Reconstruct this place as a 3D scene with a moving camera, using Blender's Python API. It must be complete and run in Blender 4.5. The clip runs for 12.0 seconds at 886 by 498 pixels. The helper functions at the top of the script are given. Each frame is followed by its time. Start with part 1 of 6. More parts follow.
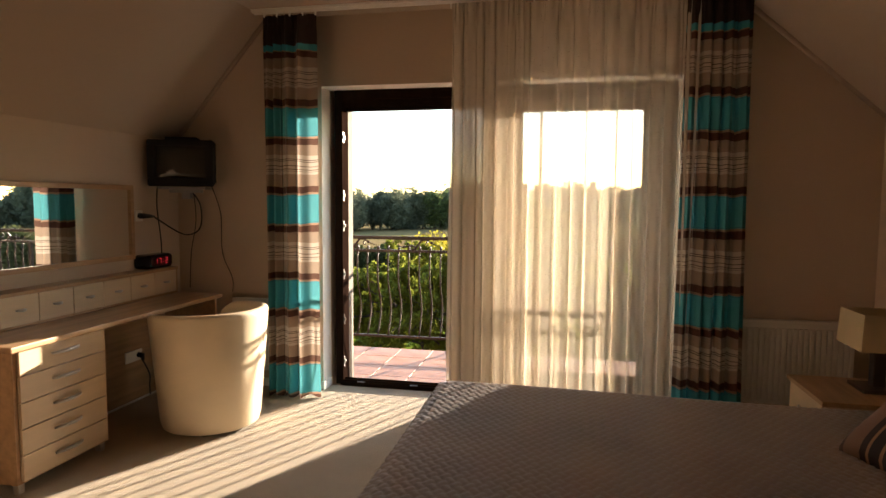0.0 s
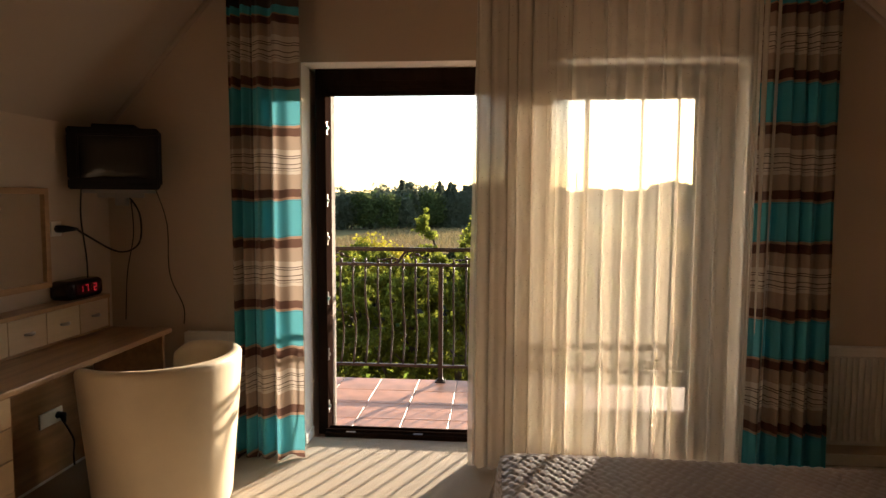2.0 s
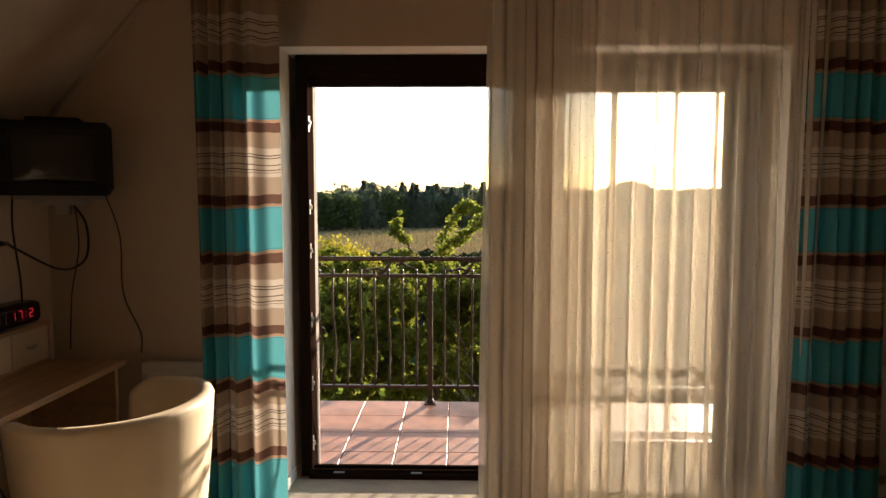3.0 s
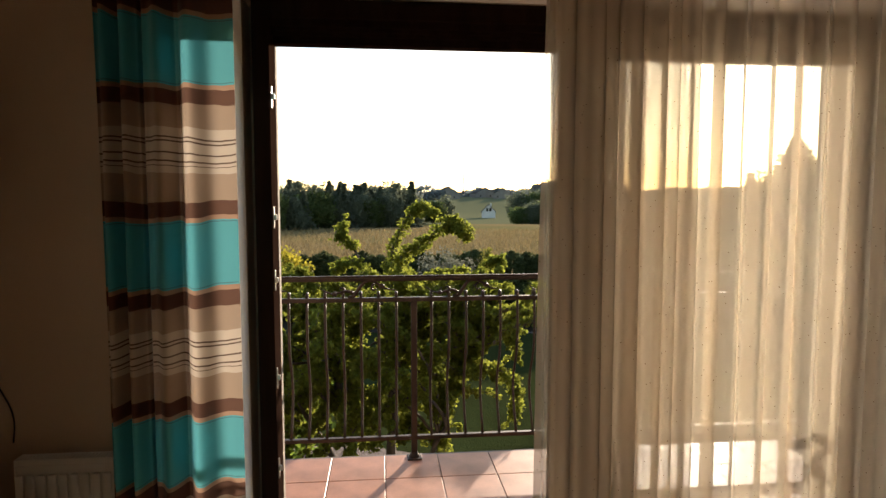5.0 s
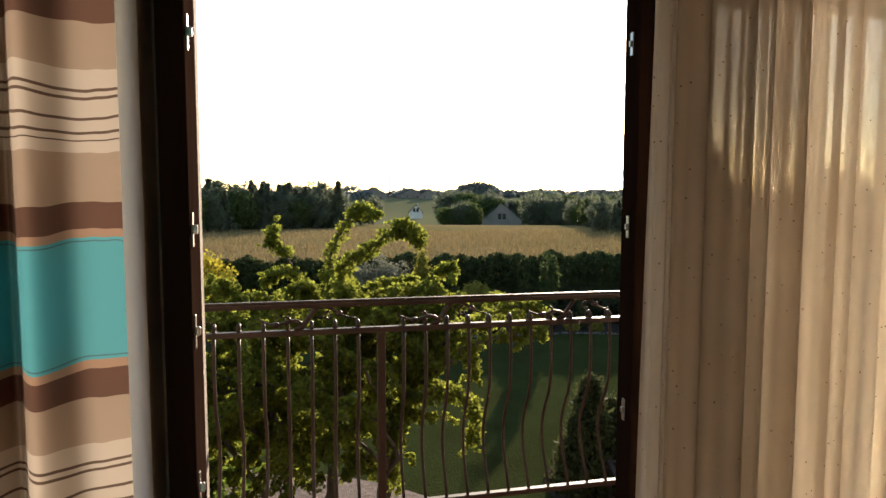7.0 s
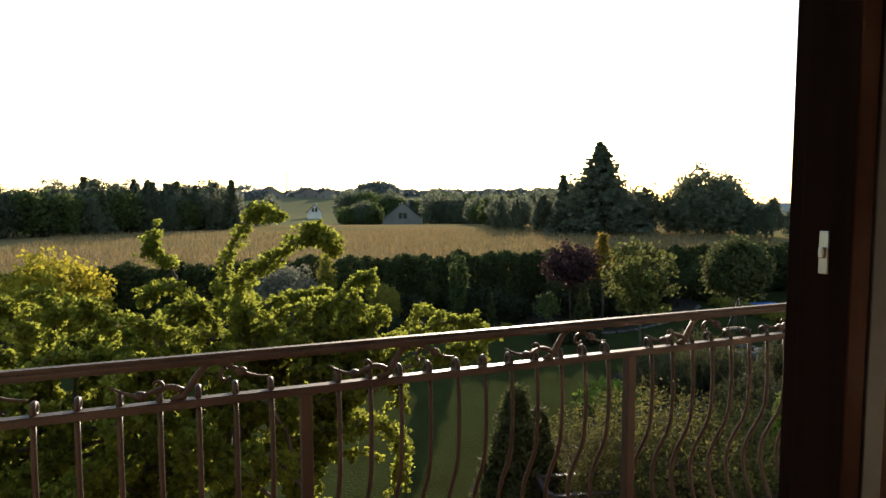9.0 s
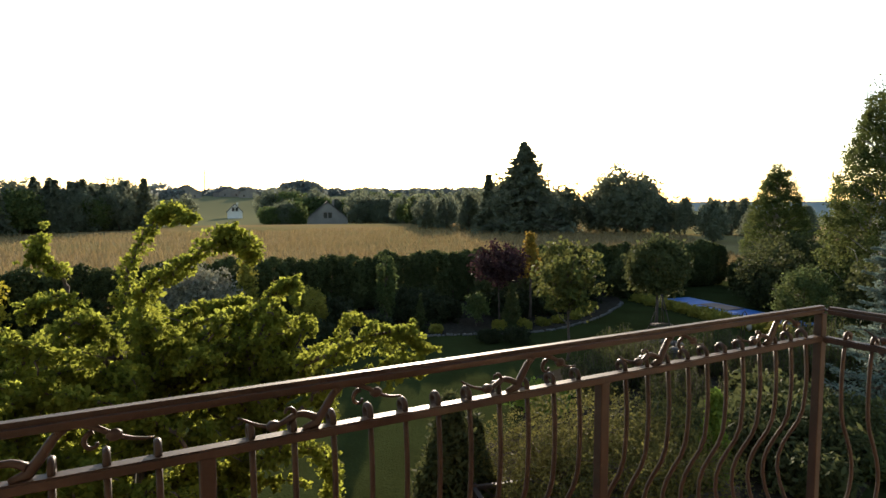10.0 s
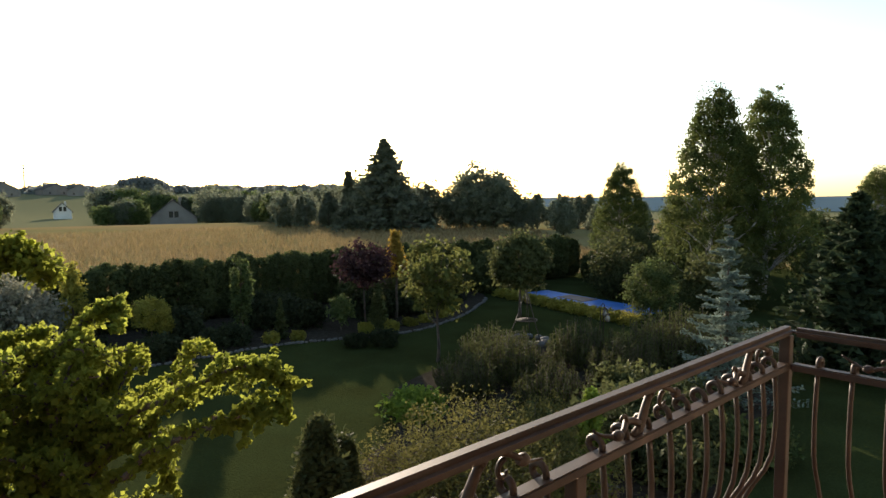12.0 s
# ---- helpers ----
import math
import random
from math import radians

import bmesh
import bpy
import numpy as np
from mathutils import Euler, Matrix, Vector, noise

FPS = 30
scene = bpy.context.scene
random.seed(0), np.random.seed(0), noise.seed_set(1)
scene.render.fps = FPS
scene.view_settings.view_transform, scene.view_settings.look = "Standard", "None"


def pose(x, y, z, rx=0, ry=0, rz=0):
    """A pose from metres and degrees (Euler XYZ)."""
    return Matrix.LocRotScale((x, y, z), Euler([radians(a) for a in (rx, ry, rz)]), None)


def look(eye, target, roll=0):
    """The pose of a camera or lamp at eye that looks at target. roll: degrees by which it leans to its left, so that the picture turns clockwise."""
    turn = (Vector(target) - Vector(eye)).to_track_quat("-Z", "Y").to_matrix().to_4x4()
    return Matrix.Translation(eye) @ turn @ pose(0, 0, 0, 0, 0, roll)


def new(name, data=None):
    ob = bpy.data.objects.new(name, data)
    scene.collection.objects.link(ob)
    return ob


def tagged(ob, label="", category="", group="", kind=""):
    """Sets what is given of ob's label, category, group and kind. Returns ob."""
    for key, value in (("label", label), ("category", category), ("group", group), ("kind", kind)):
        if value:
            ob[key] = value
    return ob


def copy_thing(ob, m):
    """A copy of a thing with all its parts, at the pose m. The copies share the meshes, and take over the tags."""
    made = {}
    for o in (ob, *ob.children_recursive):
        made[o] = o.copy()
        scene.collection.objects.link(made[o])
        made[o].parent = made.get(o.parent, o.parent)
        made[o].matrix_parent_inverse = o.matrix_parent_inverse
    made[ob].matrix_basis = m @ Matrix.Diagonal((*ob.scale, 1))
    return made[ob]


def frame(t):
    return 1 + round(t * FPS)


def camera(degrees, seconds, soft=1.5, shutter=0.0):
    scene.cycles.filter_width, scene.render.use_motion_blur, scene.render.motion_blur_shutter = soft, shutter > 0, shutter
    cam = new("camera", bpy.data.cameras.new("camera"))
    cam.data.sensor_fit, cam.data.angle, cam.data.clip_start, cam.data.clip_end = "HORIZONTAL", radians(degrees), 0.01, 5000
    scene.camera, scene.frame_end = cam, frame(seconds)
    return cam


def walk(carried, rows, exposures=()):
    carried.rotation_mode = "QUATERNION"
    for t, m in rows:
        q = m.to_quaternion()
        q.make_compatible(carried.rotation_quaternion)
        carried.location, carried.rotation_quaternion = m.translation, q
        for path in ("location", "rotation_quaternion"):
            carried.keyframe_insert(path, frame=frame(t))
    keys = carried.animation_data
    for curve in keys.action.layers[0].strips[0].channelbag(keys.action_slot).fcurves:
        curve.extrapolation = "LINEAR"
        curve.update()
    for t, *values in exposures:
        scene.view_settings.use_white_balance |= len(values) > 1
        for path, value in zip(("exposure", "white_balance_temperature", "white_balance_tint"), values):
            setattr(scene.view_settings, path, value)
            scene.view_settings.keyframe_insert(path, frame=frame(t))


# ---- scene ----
cam = camera(71.6, 12.0)
PATH = [
    (0, (0.332, -1.857, 1.456), (-0.067, 0.097, 1.303), 0.4),
    (0.5, (0.148, -1.672, 1.461), (-0.2, 0.291, 1.311), 0.4),
    (1, (-0.024, -1.467, 1.467), (-0.312, 0.506, 1.314), 0.4),
    (1.5, (-0.185, -1.278, 1.48), (-0.418, 0.702, 1.324), 0.3),
    (2, (-0.361, -1.076, 1.496), (-0.523, 0.912, 1.343), 0.3),
    (2.5, (-0.498, -0.855, 1.514), (-0.595, 1.137, 1.362), 0.2),
    (4.5, (-0.91, 0.119, 1.554), (-0.773, 2.108, 1.4), -0.0),
    (5, (-0.996, 0.341, 1.56), (-0.797, 2.325, 1.406), -0.0),
    (5.5, (-1.043, 0.551, 1.557), (-0.787, 2.529, 1.403), -0.1),
    (6, (-1.08, 0.769, 1.555), (-0.766, 2.739, 1.402), -0.1),
    (6.5, (-1.125, 0.982, 1.56), (-0.754, 2.941, 1.408), -0.0),
    (8.5, (-1.156, 1.889, 1.57), (-0.499, 3.772, 1.417), 0.1),
    (9, (-1.114, 2.107, 1.572), (-0.372, 3.958, 1.418), -0.1),
    (9.5, (-1.047, 2.324, 1.575), (-0.201, 4.13, 1.419), -0.2),
    (10, (-0.996, 2.525, 1.579), (-0.038, 4.273, 1.422), -0.1),
    (10.5, (-0.906, 2.699, 1.585), (0.151, 4.39, 1.427), -0.3),
    (11, (-0.806, 2.874, 1.593), (0.35, 4.498, 1.434), -0.4),
    (11.5, (-0.702, 3.06, 1.585), (0.536, 4.623, 1.424), -0.3),
    (12, (-0.649, 3.27, 1.595), (0.677, 4.758, 1.426), -0.4),
]
walk(cam, [(t, look(eye, target, roll)) for t, eye, target, roll in PATH],
     exposures=[(0.0, 2.32), (1.0, 2.15), (2.5, 1.78), (5.0, 1.34), (6.5, 1.32), (8.5, 1.26), (12.0, 1.24)])

# ---- world, sun and exposure ----
SUN = Vector((0.448, 0.874, 0.189)).normalized()
SUN_ELEVATION, SUN_AZIMUTH = math.asin(SUN.z), math.atan2(SUN.x, SUN.y)
world = bpy.data.worlds.new("world")
scene.world = world
world.use_nodes = True
sky_nodes = world.node_tree.nodes
sky = sky_nodes.new("ShaderNodeTexSky")
sky.sky_type = "NISHITA"
sky.sun_disc = False
sky.sun_elevation, sky.sun_rotation = SUN_ELEVATION, SUN_AZIMUTH
sky.altitude, sky.air_density, sky.dust_density, sky.ozone_density = 300, 1.0, 1.0, 1.0
background = sky_nodes["Background"]
background.inputs["Strength"].default_value = 0.14
world.node_tree.links.new(sky.outputs["Color"], background.inputs["Color"])

sun_data = bpy.data.lights.new("sun", "SUN")
sun_data.energy, sun_data.angle, sun_data.color = 5.0, radians(0.5), (1.0, 0.84, 0.67)
sun = new("sun", sun_data)
sun.matrix_world = look((30, 60, 15), Vector((30, 60, 15)) - SUN)


# ---- materials ----
def nodes_of(name):
    m = bpy.data.materials.new(name)
    m.use_nodes = True
    nt = m.node_tree
    return m, nt.nodes, nt.links, nt.nodes["Principled BSDF"]


def surface(name, colour, rough=0.6, metal=0.0, var=0.12, scale=3.0, grain=60.0, bump=0.15, depth=0.002,
            island=0.0, sheen=0.0, stretch=(1, 1, 1), second=None, coat=0.0, through_light=0.0):
    """A surface with large stains and fine grain; 'second' is the colour of the stains, 'island' the change from piece to piece."""
    m, n, l, b = nodes_of(name)
    co = n.new("ShaderNodeTexCoord")
    mp = n.new("ShaderNodeMapping")
    mp.inputs["Scale"].default_value = stretch
    l.new(co.outputs["Object"], mp.inputs["Vector"])
    big, small = n.new("ShaderNodeTexNoise"), n.new("ShaderNodeTexNoise")
    big.inputs["Scale"].default_value, big.inputs["Detail"].default_value = scale, 4
    small.inputs["Scale"].default_value, small.inputs["Detail"].default_value = grain, 3
    for x in (big, small):
        l.new(mp.outputs["Vector"], x.inputs["Vector"])
    mix = n.new("ShaderNodeMix")
    mix.data_type = "RGBA"
    c2 = second if second else tuple(c * (1 - 2.2 * var) for c in colour)
    mix.inputs["A"].default_value, mix.inputs["B"].default_value = (*colour, 1), (*c2, 1)
    ramp = n.new("ShaderNodeMapRange")
    ramp.inputs["From Min"].default_value, ramp.inputs["From Max"].default_value = 0.35, 0.7
    l.new(big.outputs["Fac"], ramp.inputs["Value"])
    l.new(ramp.outputs["Result"], mix.inputs["Factor"])
    hsv = n.new("ShaderNodeHueSaturation")
    l.new(mix.outputs["Result"], hsv.inputs["Color"])
    val = n.new("ShaderNodeMapRange")
    val.inputs["To Min"].default_value, val.inputs["To Max"].default_value = 1 - var, 1 + var
    l.new(small.outputs["Fac"], val.inputs["Value"])
    last = val.outputs["Result"]
    if island:
        info, geo, add = n.new("ShaderNodeObjectInfo"), n.new("ShaderNodeNewGeometry"), n.new("ShaderNodeMath")
        add.operation = "ADD"
        l.new(info.outputs["Random"], add.inputs[0])
        l.new(geo.outputs["Random Per Island"], add.inputs[1])
        r2 = n.new("ShaderNodeMapRange")
        r2.inputs["From Max"].default_value = 2.0
        r2.inputs["To Min"].default_value, r2.inputs["To Max"].default_value = 1 - island, 1 + island
        l.new(add.outputs["Value"], r2.inputs["Value"])
        mul = n.new("ShaderNodeMath")
        mul.operation = "MULTIPLY"
        l.new(last, mul.inputs[0])
        l.new(r2.outputs["Result"], mul.inputs[1])
        last = mul.outputs["Value"]
    l.new(last, hsv.inputs["Value"])
    l.new(hsv.outputs["Color"], b.inputs["Base Color"])
    b.inputs["Roughness"].default_value, b.inputs["Metallic"].default_value = rough, metal
    b.inputs["Sheen Weight"].default_value, b.inputs["Coat Weight"].default_value = sheen, coat
    if bump:
        bp = n.new("ShaderNodeBump")
        bp.inputs["Strength"].default_value, bp.inputs["Distance"].default_value = bump, depth
        l.new(small.outputs["Fac"], bp.inputs["Height"])
        l.new(bp.outputs["Normal"], b.inputs["Normal"])
    if through_light:
        tr, ms = n.new("ShaderNodeBsdfTranslucent"), n.new("ShaderNodeMixShader")
        ms.inputs["Fac"].default_value = through_light
        l.new(hsv.outputs["Color"], tr.inputs["Color"])
        l.new(b.outputs["BSDF"], ms.inputs[1])
        l.new(tr.outputs["BSDF"], ms.inputs[2])
        l.new(ms.outputs["Shader"], n["Material Output"].inputs["Surface"])
    return m


FLAT = 0.0
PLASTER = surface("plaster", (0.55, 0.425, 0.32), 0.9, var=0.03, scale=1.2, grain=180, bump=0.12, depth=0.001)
# The walls' paint, darkened so the slopes' dimness is held in the colour.
CEILING = surface("dimmed_ceiling_paint", (0.45, 0.345, 0.262), 0.9, var=0.02, scale=1.0, grain=160, bump=0.1, depth=0.001)
WHITE = surface("white_plaster", (0.82, 0.78, 0.72), 0.8, var=0.03, grain=150, bump=0.08, depth=0.001)
CARPET = surface("carpet", (0.43, 0.335, 0.225), 0.98, var=0.42, scale=5, grain=210, bump=1.0, depth=0.010, sheen=0.25, second=(0.38, 0.30, 0.205))
STUCCO = surface("stucco", (0.30, 0.25, 0.20), 0.95, var=0.15, scale=5, grain=240, bump=0.9, depth=0.004)
FRAME = surface("dark_brown_frame", (0.019, 0.0105, 0.0075), 0.7, var=0.15, scale=4, grain=90, bump=0.08, stretch=(6, 6, 0.6))
FRAME.node_tree.nodes["Principled BSDF"].inputs["Specular IOR Level"].default_value = FLAT
BEECH = surface("beech_veneer", (0.44, 0.26, 0.13), 0.42, var=0.14, scale=3, grain=45, bump=0.06, stretch=(9, 0.7, 9), coat=0.15)
MAPLE = surface("maple_front", (0.60, 0.45, 0.29), 0.4, var=0.05, scale=3, grain=45, bump=0.04, stretch=(7, 0.7, 7), coat=0.15)
STEEL = surface("brushed_steel", (0.52, 0.50, 0.47), 0.35, 1.0, var=0.05, grain=200, bump=0.03)
LEATHER = surface("cream_leather", (0.80, 0.66, 0.46), 0.42, var=0.05, scale=4, grain=260, bump=0.25, depth=0.001)
BLACK = surface("black_plastic", (0.010, 0.0095, 0.009), 0.65, var=0.15, grain=300, bump=0.1, depth=0.0005)
DARK_GREY = surface("dark_grey_plastic", (0.016, 0.015, 0.015), 0.6, var=0.1, grain=300, bump=0.1, depth=0.0005)
for mt in (BLACK, DARK_GREY):
    mt.node_tree.nodes["Principled BSDF"].inputs["Specular IOR Level"].default_value = 0.2
SCREEN = surface("grey_screen", (0.035, 0.034, 0.03), 0.12, var=0.02, bump=0.0)
MIRROR = surface("mirror", (0.92, 0.93, 0.92), 0.015, 1.0, var=0.0, bump=0.0)
BEDSPREAD = surface("taupe_quilt", (0.36, 0.28, 0.23), 0.62, var=0.12, scale=2, grain=320, bump=0.25, depth=0.001, sheen=0.3)
IRON = surface("bronze_painted_iron", (0.055, 0.034, 0.024), 0.55, 0.0, var=0.2, scale=6, grain=120, bump=0.12, depth=0.0006)
IRON.node_tree.nodes["Principled BSDF"].inputs["Specular IOR Level"].default_value = 0.3
TILE = surface("terracotta_tile", (0.50, 0.235, 0.14), 0.45, var=0.16, scale=5, grain=80, bump=0.12, depth=0.001, island=0.10)
GROUT = surface("grey_grout", (0.20, 0.165, 0.14), 0.95, var=0.15, grain=200, bump=0.4)
RADIATOR = surface("white_enamel", (0.78, 0.74, 0.68), 0.35, var=0.02, bump=0.0)
LAMP_SHADE = surface("cream_shade", (0.72, 0.58, 0.36), 0.9, var=0.06, grain=300, bump=0.3, depth=0.001, through_light=0.3)
DARK_WOOD = surface("dark_stained_wood", (0.042, 0.025, 0.017), 0.6, var=0.15, stretch=(1, 1, 6))
RUBBER = surface("cable_black", (0.012, 0.011, 0.011), 0.55, var=0.05, bump=0.0)
PAINTED = surface("cream_socket", (0.75, 0.70, 0.62), 0.4, var=0.02, bump=0.0)


def glass_material(name, tint, rough):
    m, n, l, b = nodes_of(name)
    b.inputs["Base Color"].default_value = (*tint, 1)
    b.inputs["Transmission Weight"].default_value = 1.0
    b.inputs["Roughness"].default_value, b.inputs["IOR"].default_value = rough, 1.05
    return m


GLASS = glass_material("window_glass", (0.97, 0.98, 0.97), 0.0)


def cloth(name, colour, glow, see, translucent, weave, specks=0.0):
    """Thin cloth: partly see-through, partly letting light through."""
    m, n, l, b = nodes_of(name)
    out = n["Material Output"]
    co = n.new("ShaderNodeTexCoord")
    noi = n.new("ShaderNodeTexNoise")
    noi.inputs["Scale"].default_value = weave
    mp = n.new("ShaderNodeMapping")
    mp.inputs["Scale"].default_value = (1.0, 0.02, 0.03)
    l.new(co.outputs["Object"], mp.inputs["Vector"])
    l.new(mp.outputs["Vector"], noi.inputs["Vector"])
    noi.inputs["Detail"].default_value = 3
    ramp = n.new("ShaderNodeMapRange")
    ramp.inputs["From Min"].default_value, ramp.inputs["From Max"].default_value = 0.35, 0.68
    ramp.inputs["To Min"].default_value, ramp.inputs["To Max"].default_value = 0.72 * see, see
    l.new(noi.outputs["Fac"], ramp.inputs["Value"])
    see_fac = ramp.outputs["Result"]
    if specks:
        vor = n.new("ShaderNodeTexVoronoi")
        vor.inputs["Scale"].default_value = specks
        l.new(co.outputs["Object"], vor.inputs["Vector"])
        cut = n.new("ShaderNodeMath")
        cut.operation = "GREATER_THAN"
        cut.inputs[1].default_value = 0.09
        l.new(vor.outputs["Distance"], cut.inputs[0])
        dye = [n.new("ShaderNodeMix") for _ in range(2)]
        for d, c in zip(dye, (colour, glow)):
            d.data_type = "RGBA"
            d.inputs["A"].default_value, d.inputs["B"].default_value = (0.45 * c[0], 0.38 * c[1], 0.30 * c[2], 1), (*c, 1)
            l.new(cut.outputs["Value"], d.inputs["Factor"])
    b.inputs["Base Color"].default_value, b.inputs["Roughness"].default_value = (*colour, 1), 0.9
    tl, tp = n.new("ShaderNodeBsdfTranslucent"), n.new("ShaderNodeBsdfTransparent")
    tl.inputs["Color"].default_value = (*glow, 1)
    if specks:
        l.new(dye[0].outputs["Result"], b.inputs["Base Color"])
        l.new(dye[1].outputs["Result"], tl.inputs["Color"])
    m1, m2 = n.new("ShaderNodeMixShader"), n.new("ShaderNodeMixShader")
    m1.inputs["Fac"].default_value = translucent
    l.new(b.outputs["BSDF"], m1.inputs[1])
    l.new(tl.outputs["BSDF"], m1.inputs[2])
    l.new(see_fac, m2.inputs["Fac"])
    l.new(m1.outputs["Shader"], m2.inputs[1])
    l.new(tp.outputs["BSDF"], m2.inputs[2])
    l.new(m2.outputs["Shader"], out.inputs["Surface"])
    return m


SHEER = cloth("sheer_voile", (0.82, 0.745, 0.64), (0.78, 0.715, 0.59), 0.31, 0.085, 9, specks=42)


def striped_cloth():
    """Curtain cloth with woven bands by height: teal, brown, and taupe with fine wavy lines."""
    m, n, l, b = nodes_of("striped_curtain_cloth")
    co, sep = n.new("ShaderNodeTexCoord"), n.new("ShaderNodeSeparateXYZ")
    l.new(co.outputs["Object"], sep.inputs["Vector"])
    wav = n.new("ShaderNodeTexNoise")
    wav.inputs["Scale"].default_value = 8
    sag = n.new("ShaderNodeMapping")
    sag.inputs["Scale"].default_value = (1.0, 0.3, 0.35)
    l.new(co.outputs["Object"], sag.inputs["Vector"])
    l.new(sag.outputs["Vector"], wav.inputs["Vector"])

    def math_node(op, a, c):
        x = n.new("ShaderNodeMath")
        x.operation = op
        for k, v in ((0, a), (1, c)):
            if v is not None:
                if isinstance(v, (int, float)):
                    x.inputs[k].default_value = v
                else:
                    l.new(v, x.inputs[k])
        return x.outputs["Value"]

    def ramp(stops):
        r = n.new("ShaderNodeValToRGB")
        r.color_ramp.interpolation = "CONSTANT"
        e = r.color_ramp.elements
        e[0].position, e[0].color = stops[0][0], (*stops[0][1], 1)
        e[1].position, e[1].color = stops[1][0], (*stops[1][1], 1)
        for p, c in stops[2:]:
            x = e.new(p)
            x.color = (*c, 1)
        return r

    teal, brown, taupe, rust, dark, line = (0.050, 0.37, 0.45), (0.085, 0.024, 0.014), (0.36, 0.27, 0.205), (0.38, 0.23, 0.155), (0.03, 0.012, 0.008), (0.085, 0.045, 0.03)
    pale, shade = (0.56, 0.49, 0.42), (0.035, 0.16, 0.19)
    z = sep.outputs["Z"]
    shifted = math_node("ADD", z, math_node("MULTIPLY", math_node("SUBTRACT", wav.outputs["Fac"], 0.5), 0.055))
    phase = math_node("FRACT", math_node("ADD", math_node("DIVIDE", math_node("SUBTRACT", shifted, 2.0186), 0.626), 4.5), None)
    low = ramp([(0.0, pale), (0.045, line), (0.052, pale), (0.066, line), (0.073, pale), (0.12, taupe), (0.235, brown), (0.312, rust), (0.335, teal), (0.342, shade), (0.346, teal),
                (0.654, shade), (0.658, teal), (0.665, rust), (0.688, brown), (0.765, taupe), (0.90, pale), (0.930, line), (0.937, pale), (0.951, line), (0.958, pale), (0.990, line), (0.997, pale)])
    l.new(phase, low.inputs["Fac"])
    high = ramp([(0.0, brown), (0.10, rust), (0.12, teal), (0.23, dark)])
    l.new(math_node("DIVIDE", math_node("SUBTRACT", shifted, 2.478), 0.4), high.inputs["Fac"])
    mix = n.new("ShaderNodeMix")
    mix.data_type = "RGBA"
    l.new(math_node("GREATER_THAN", shifted, 2.478), mix.inputs["Factor"])
    l.new(low.outputs["Color"], mix.inputs["A"])
    l.new(high.outputs["Color"], mix.inputs["B"])
    fine = n.new("ShaderNodeTexNoise")
    fine.inputs["Scale"].default_value = 350
    l.new(co.outputs["Object"], fine.inputs["Vector"])
    bp = n.new("ShaderNodeBump")
    bp.inputs["Strength"].default_value, bp.inputs["Distance"].default_value = 0.2, 0.001
    l.new(fine.outputs["Fac"], bp.inputs["Height"])
    l.new(bp.outputs["Normal"], b.inputs["Normal"])
    l.new(mix.outputs["Result"], b.inputs["Base Color"])
    b.inputs["Roughness"].default_value = 0.6
    b.inputs["Sheen Weight"].default_value = 0.04
    tl, ms = n.new("ShaderNodeBsdfTranslucent"), n.new("ShaderNodeMixShader")
    pale = n.new("ShaderNodeMix")
    pale.data_type = "RGBA"
    pale.inputs["Factor"].default_value, pale.inputs["B"].default_value = 0.08, (0.9, 0.78, 0.62, 1)
    l.new(mix.outputs["Result"], pale.inputs["A"])
    l.new(pale.outputs["Result"], tl.inputs["Color"])
    ms.inputs["Fac"].default_value = 0.23
    l.new(b.outputs["BSDF"], ms.inputs[1])
    l.new(tl.outputs["BSDF"], ms.inputs[2])
    l.new(ms.outputs["Shader"], n["Material Output"].inputs["Surface"])
    return m


STRIPES = striped_cloth()


# ---- mesh helpers ----
def box(bm, x0, x1, y0, y1, z0, z1, bevel=0.0, seg=2):
    vs = [bm.verts.new(v) for v in ((x0, y0, z0), (x1, y0, z0), (x1, y1, z0), (x0, y1, z0), (x0, y0, z1), (x1, y0, z1), (x1, y1, z1), (x0, y1, z1))]
    fs = [bm.faces.new([vs[i] for i in q]) for q in ((3, 2, 1, 0), (4, 5, 6, 7), (0, 1, 5, 4), (1, 2, 6, 5), (2, 3, 7, 6), (3, 0, 4, 7))]
    if bevel:
        es = {e for f in fs for e in f.edges}
        bmesh.ops.bevel(bm, geom=list(es), offset=bevel, segments=seg, profile=0.5, affect="EDGES", clamp_overlap=True)
    return bm


def tube(bm, pts, radii, seg=8, flat=1.0, cap=True):
    """A tube along points; radii one number or one a point; flat squeezes it."""
    pts = [Vector(p) for p in pts]
    if isinstance(radii, (int, float)):
        radii = [radii] * len(pts)
    rings, side = [], None
    for i, p in enumerate(pts):
        d = (pts[min(i + 1, len(pts) - 1)] - pts[max(i - 1, 0)])
        if d.length < 1e-9:
            d = Vector((0, 0, 1))
        d.normalize()
        if side is None:
            side = d.orthogonal().normalized()
        side = (side - d * side.dot(d))
        side = side.normalized() if side.length > 1e-6 else d.orthogonal().normalized()
        up = d.cross(side)
        rings.append([bm.verts.new(p + (side * math.cos(a) + up * math.sin(a) * flat) * radii[i]) for a in (2 * math.pi * k / seg for k in range(seg))])
    for a, c in zip(rings, rings[1:]):
        for k in range(seg):
            f = bm.faces.new((a[k], a[(k + 1) % seg], c[(k + 1) % seg], c[k]))
            f.smooth = seg > 4
    if cap:
        bm.faces.new(rings[0][::-1])
        bm.faces.new(rings[-1])
    return bm


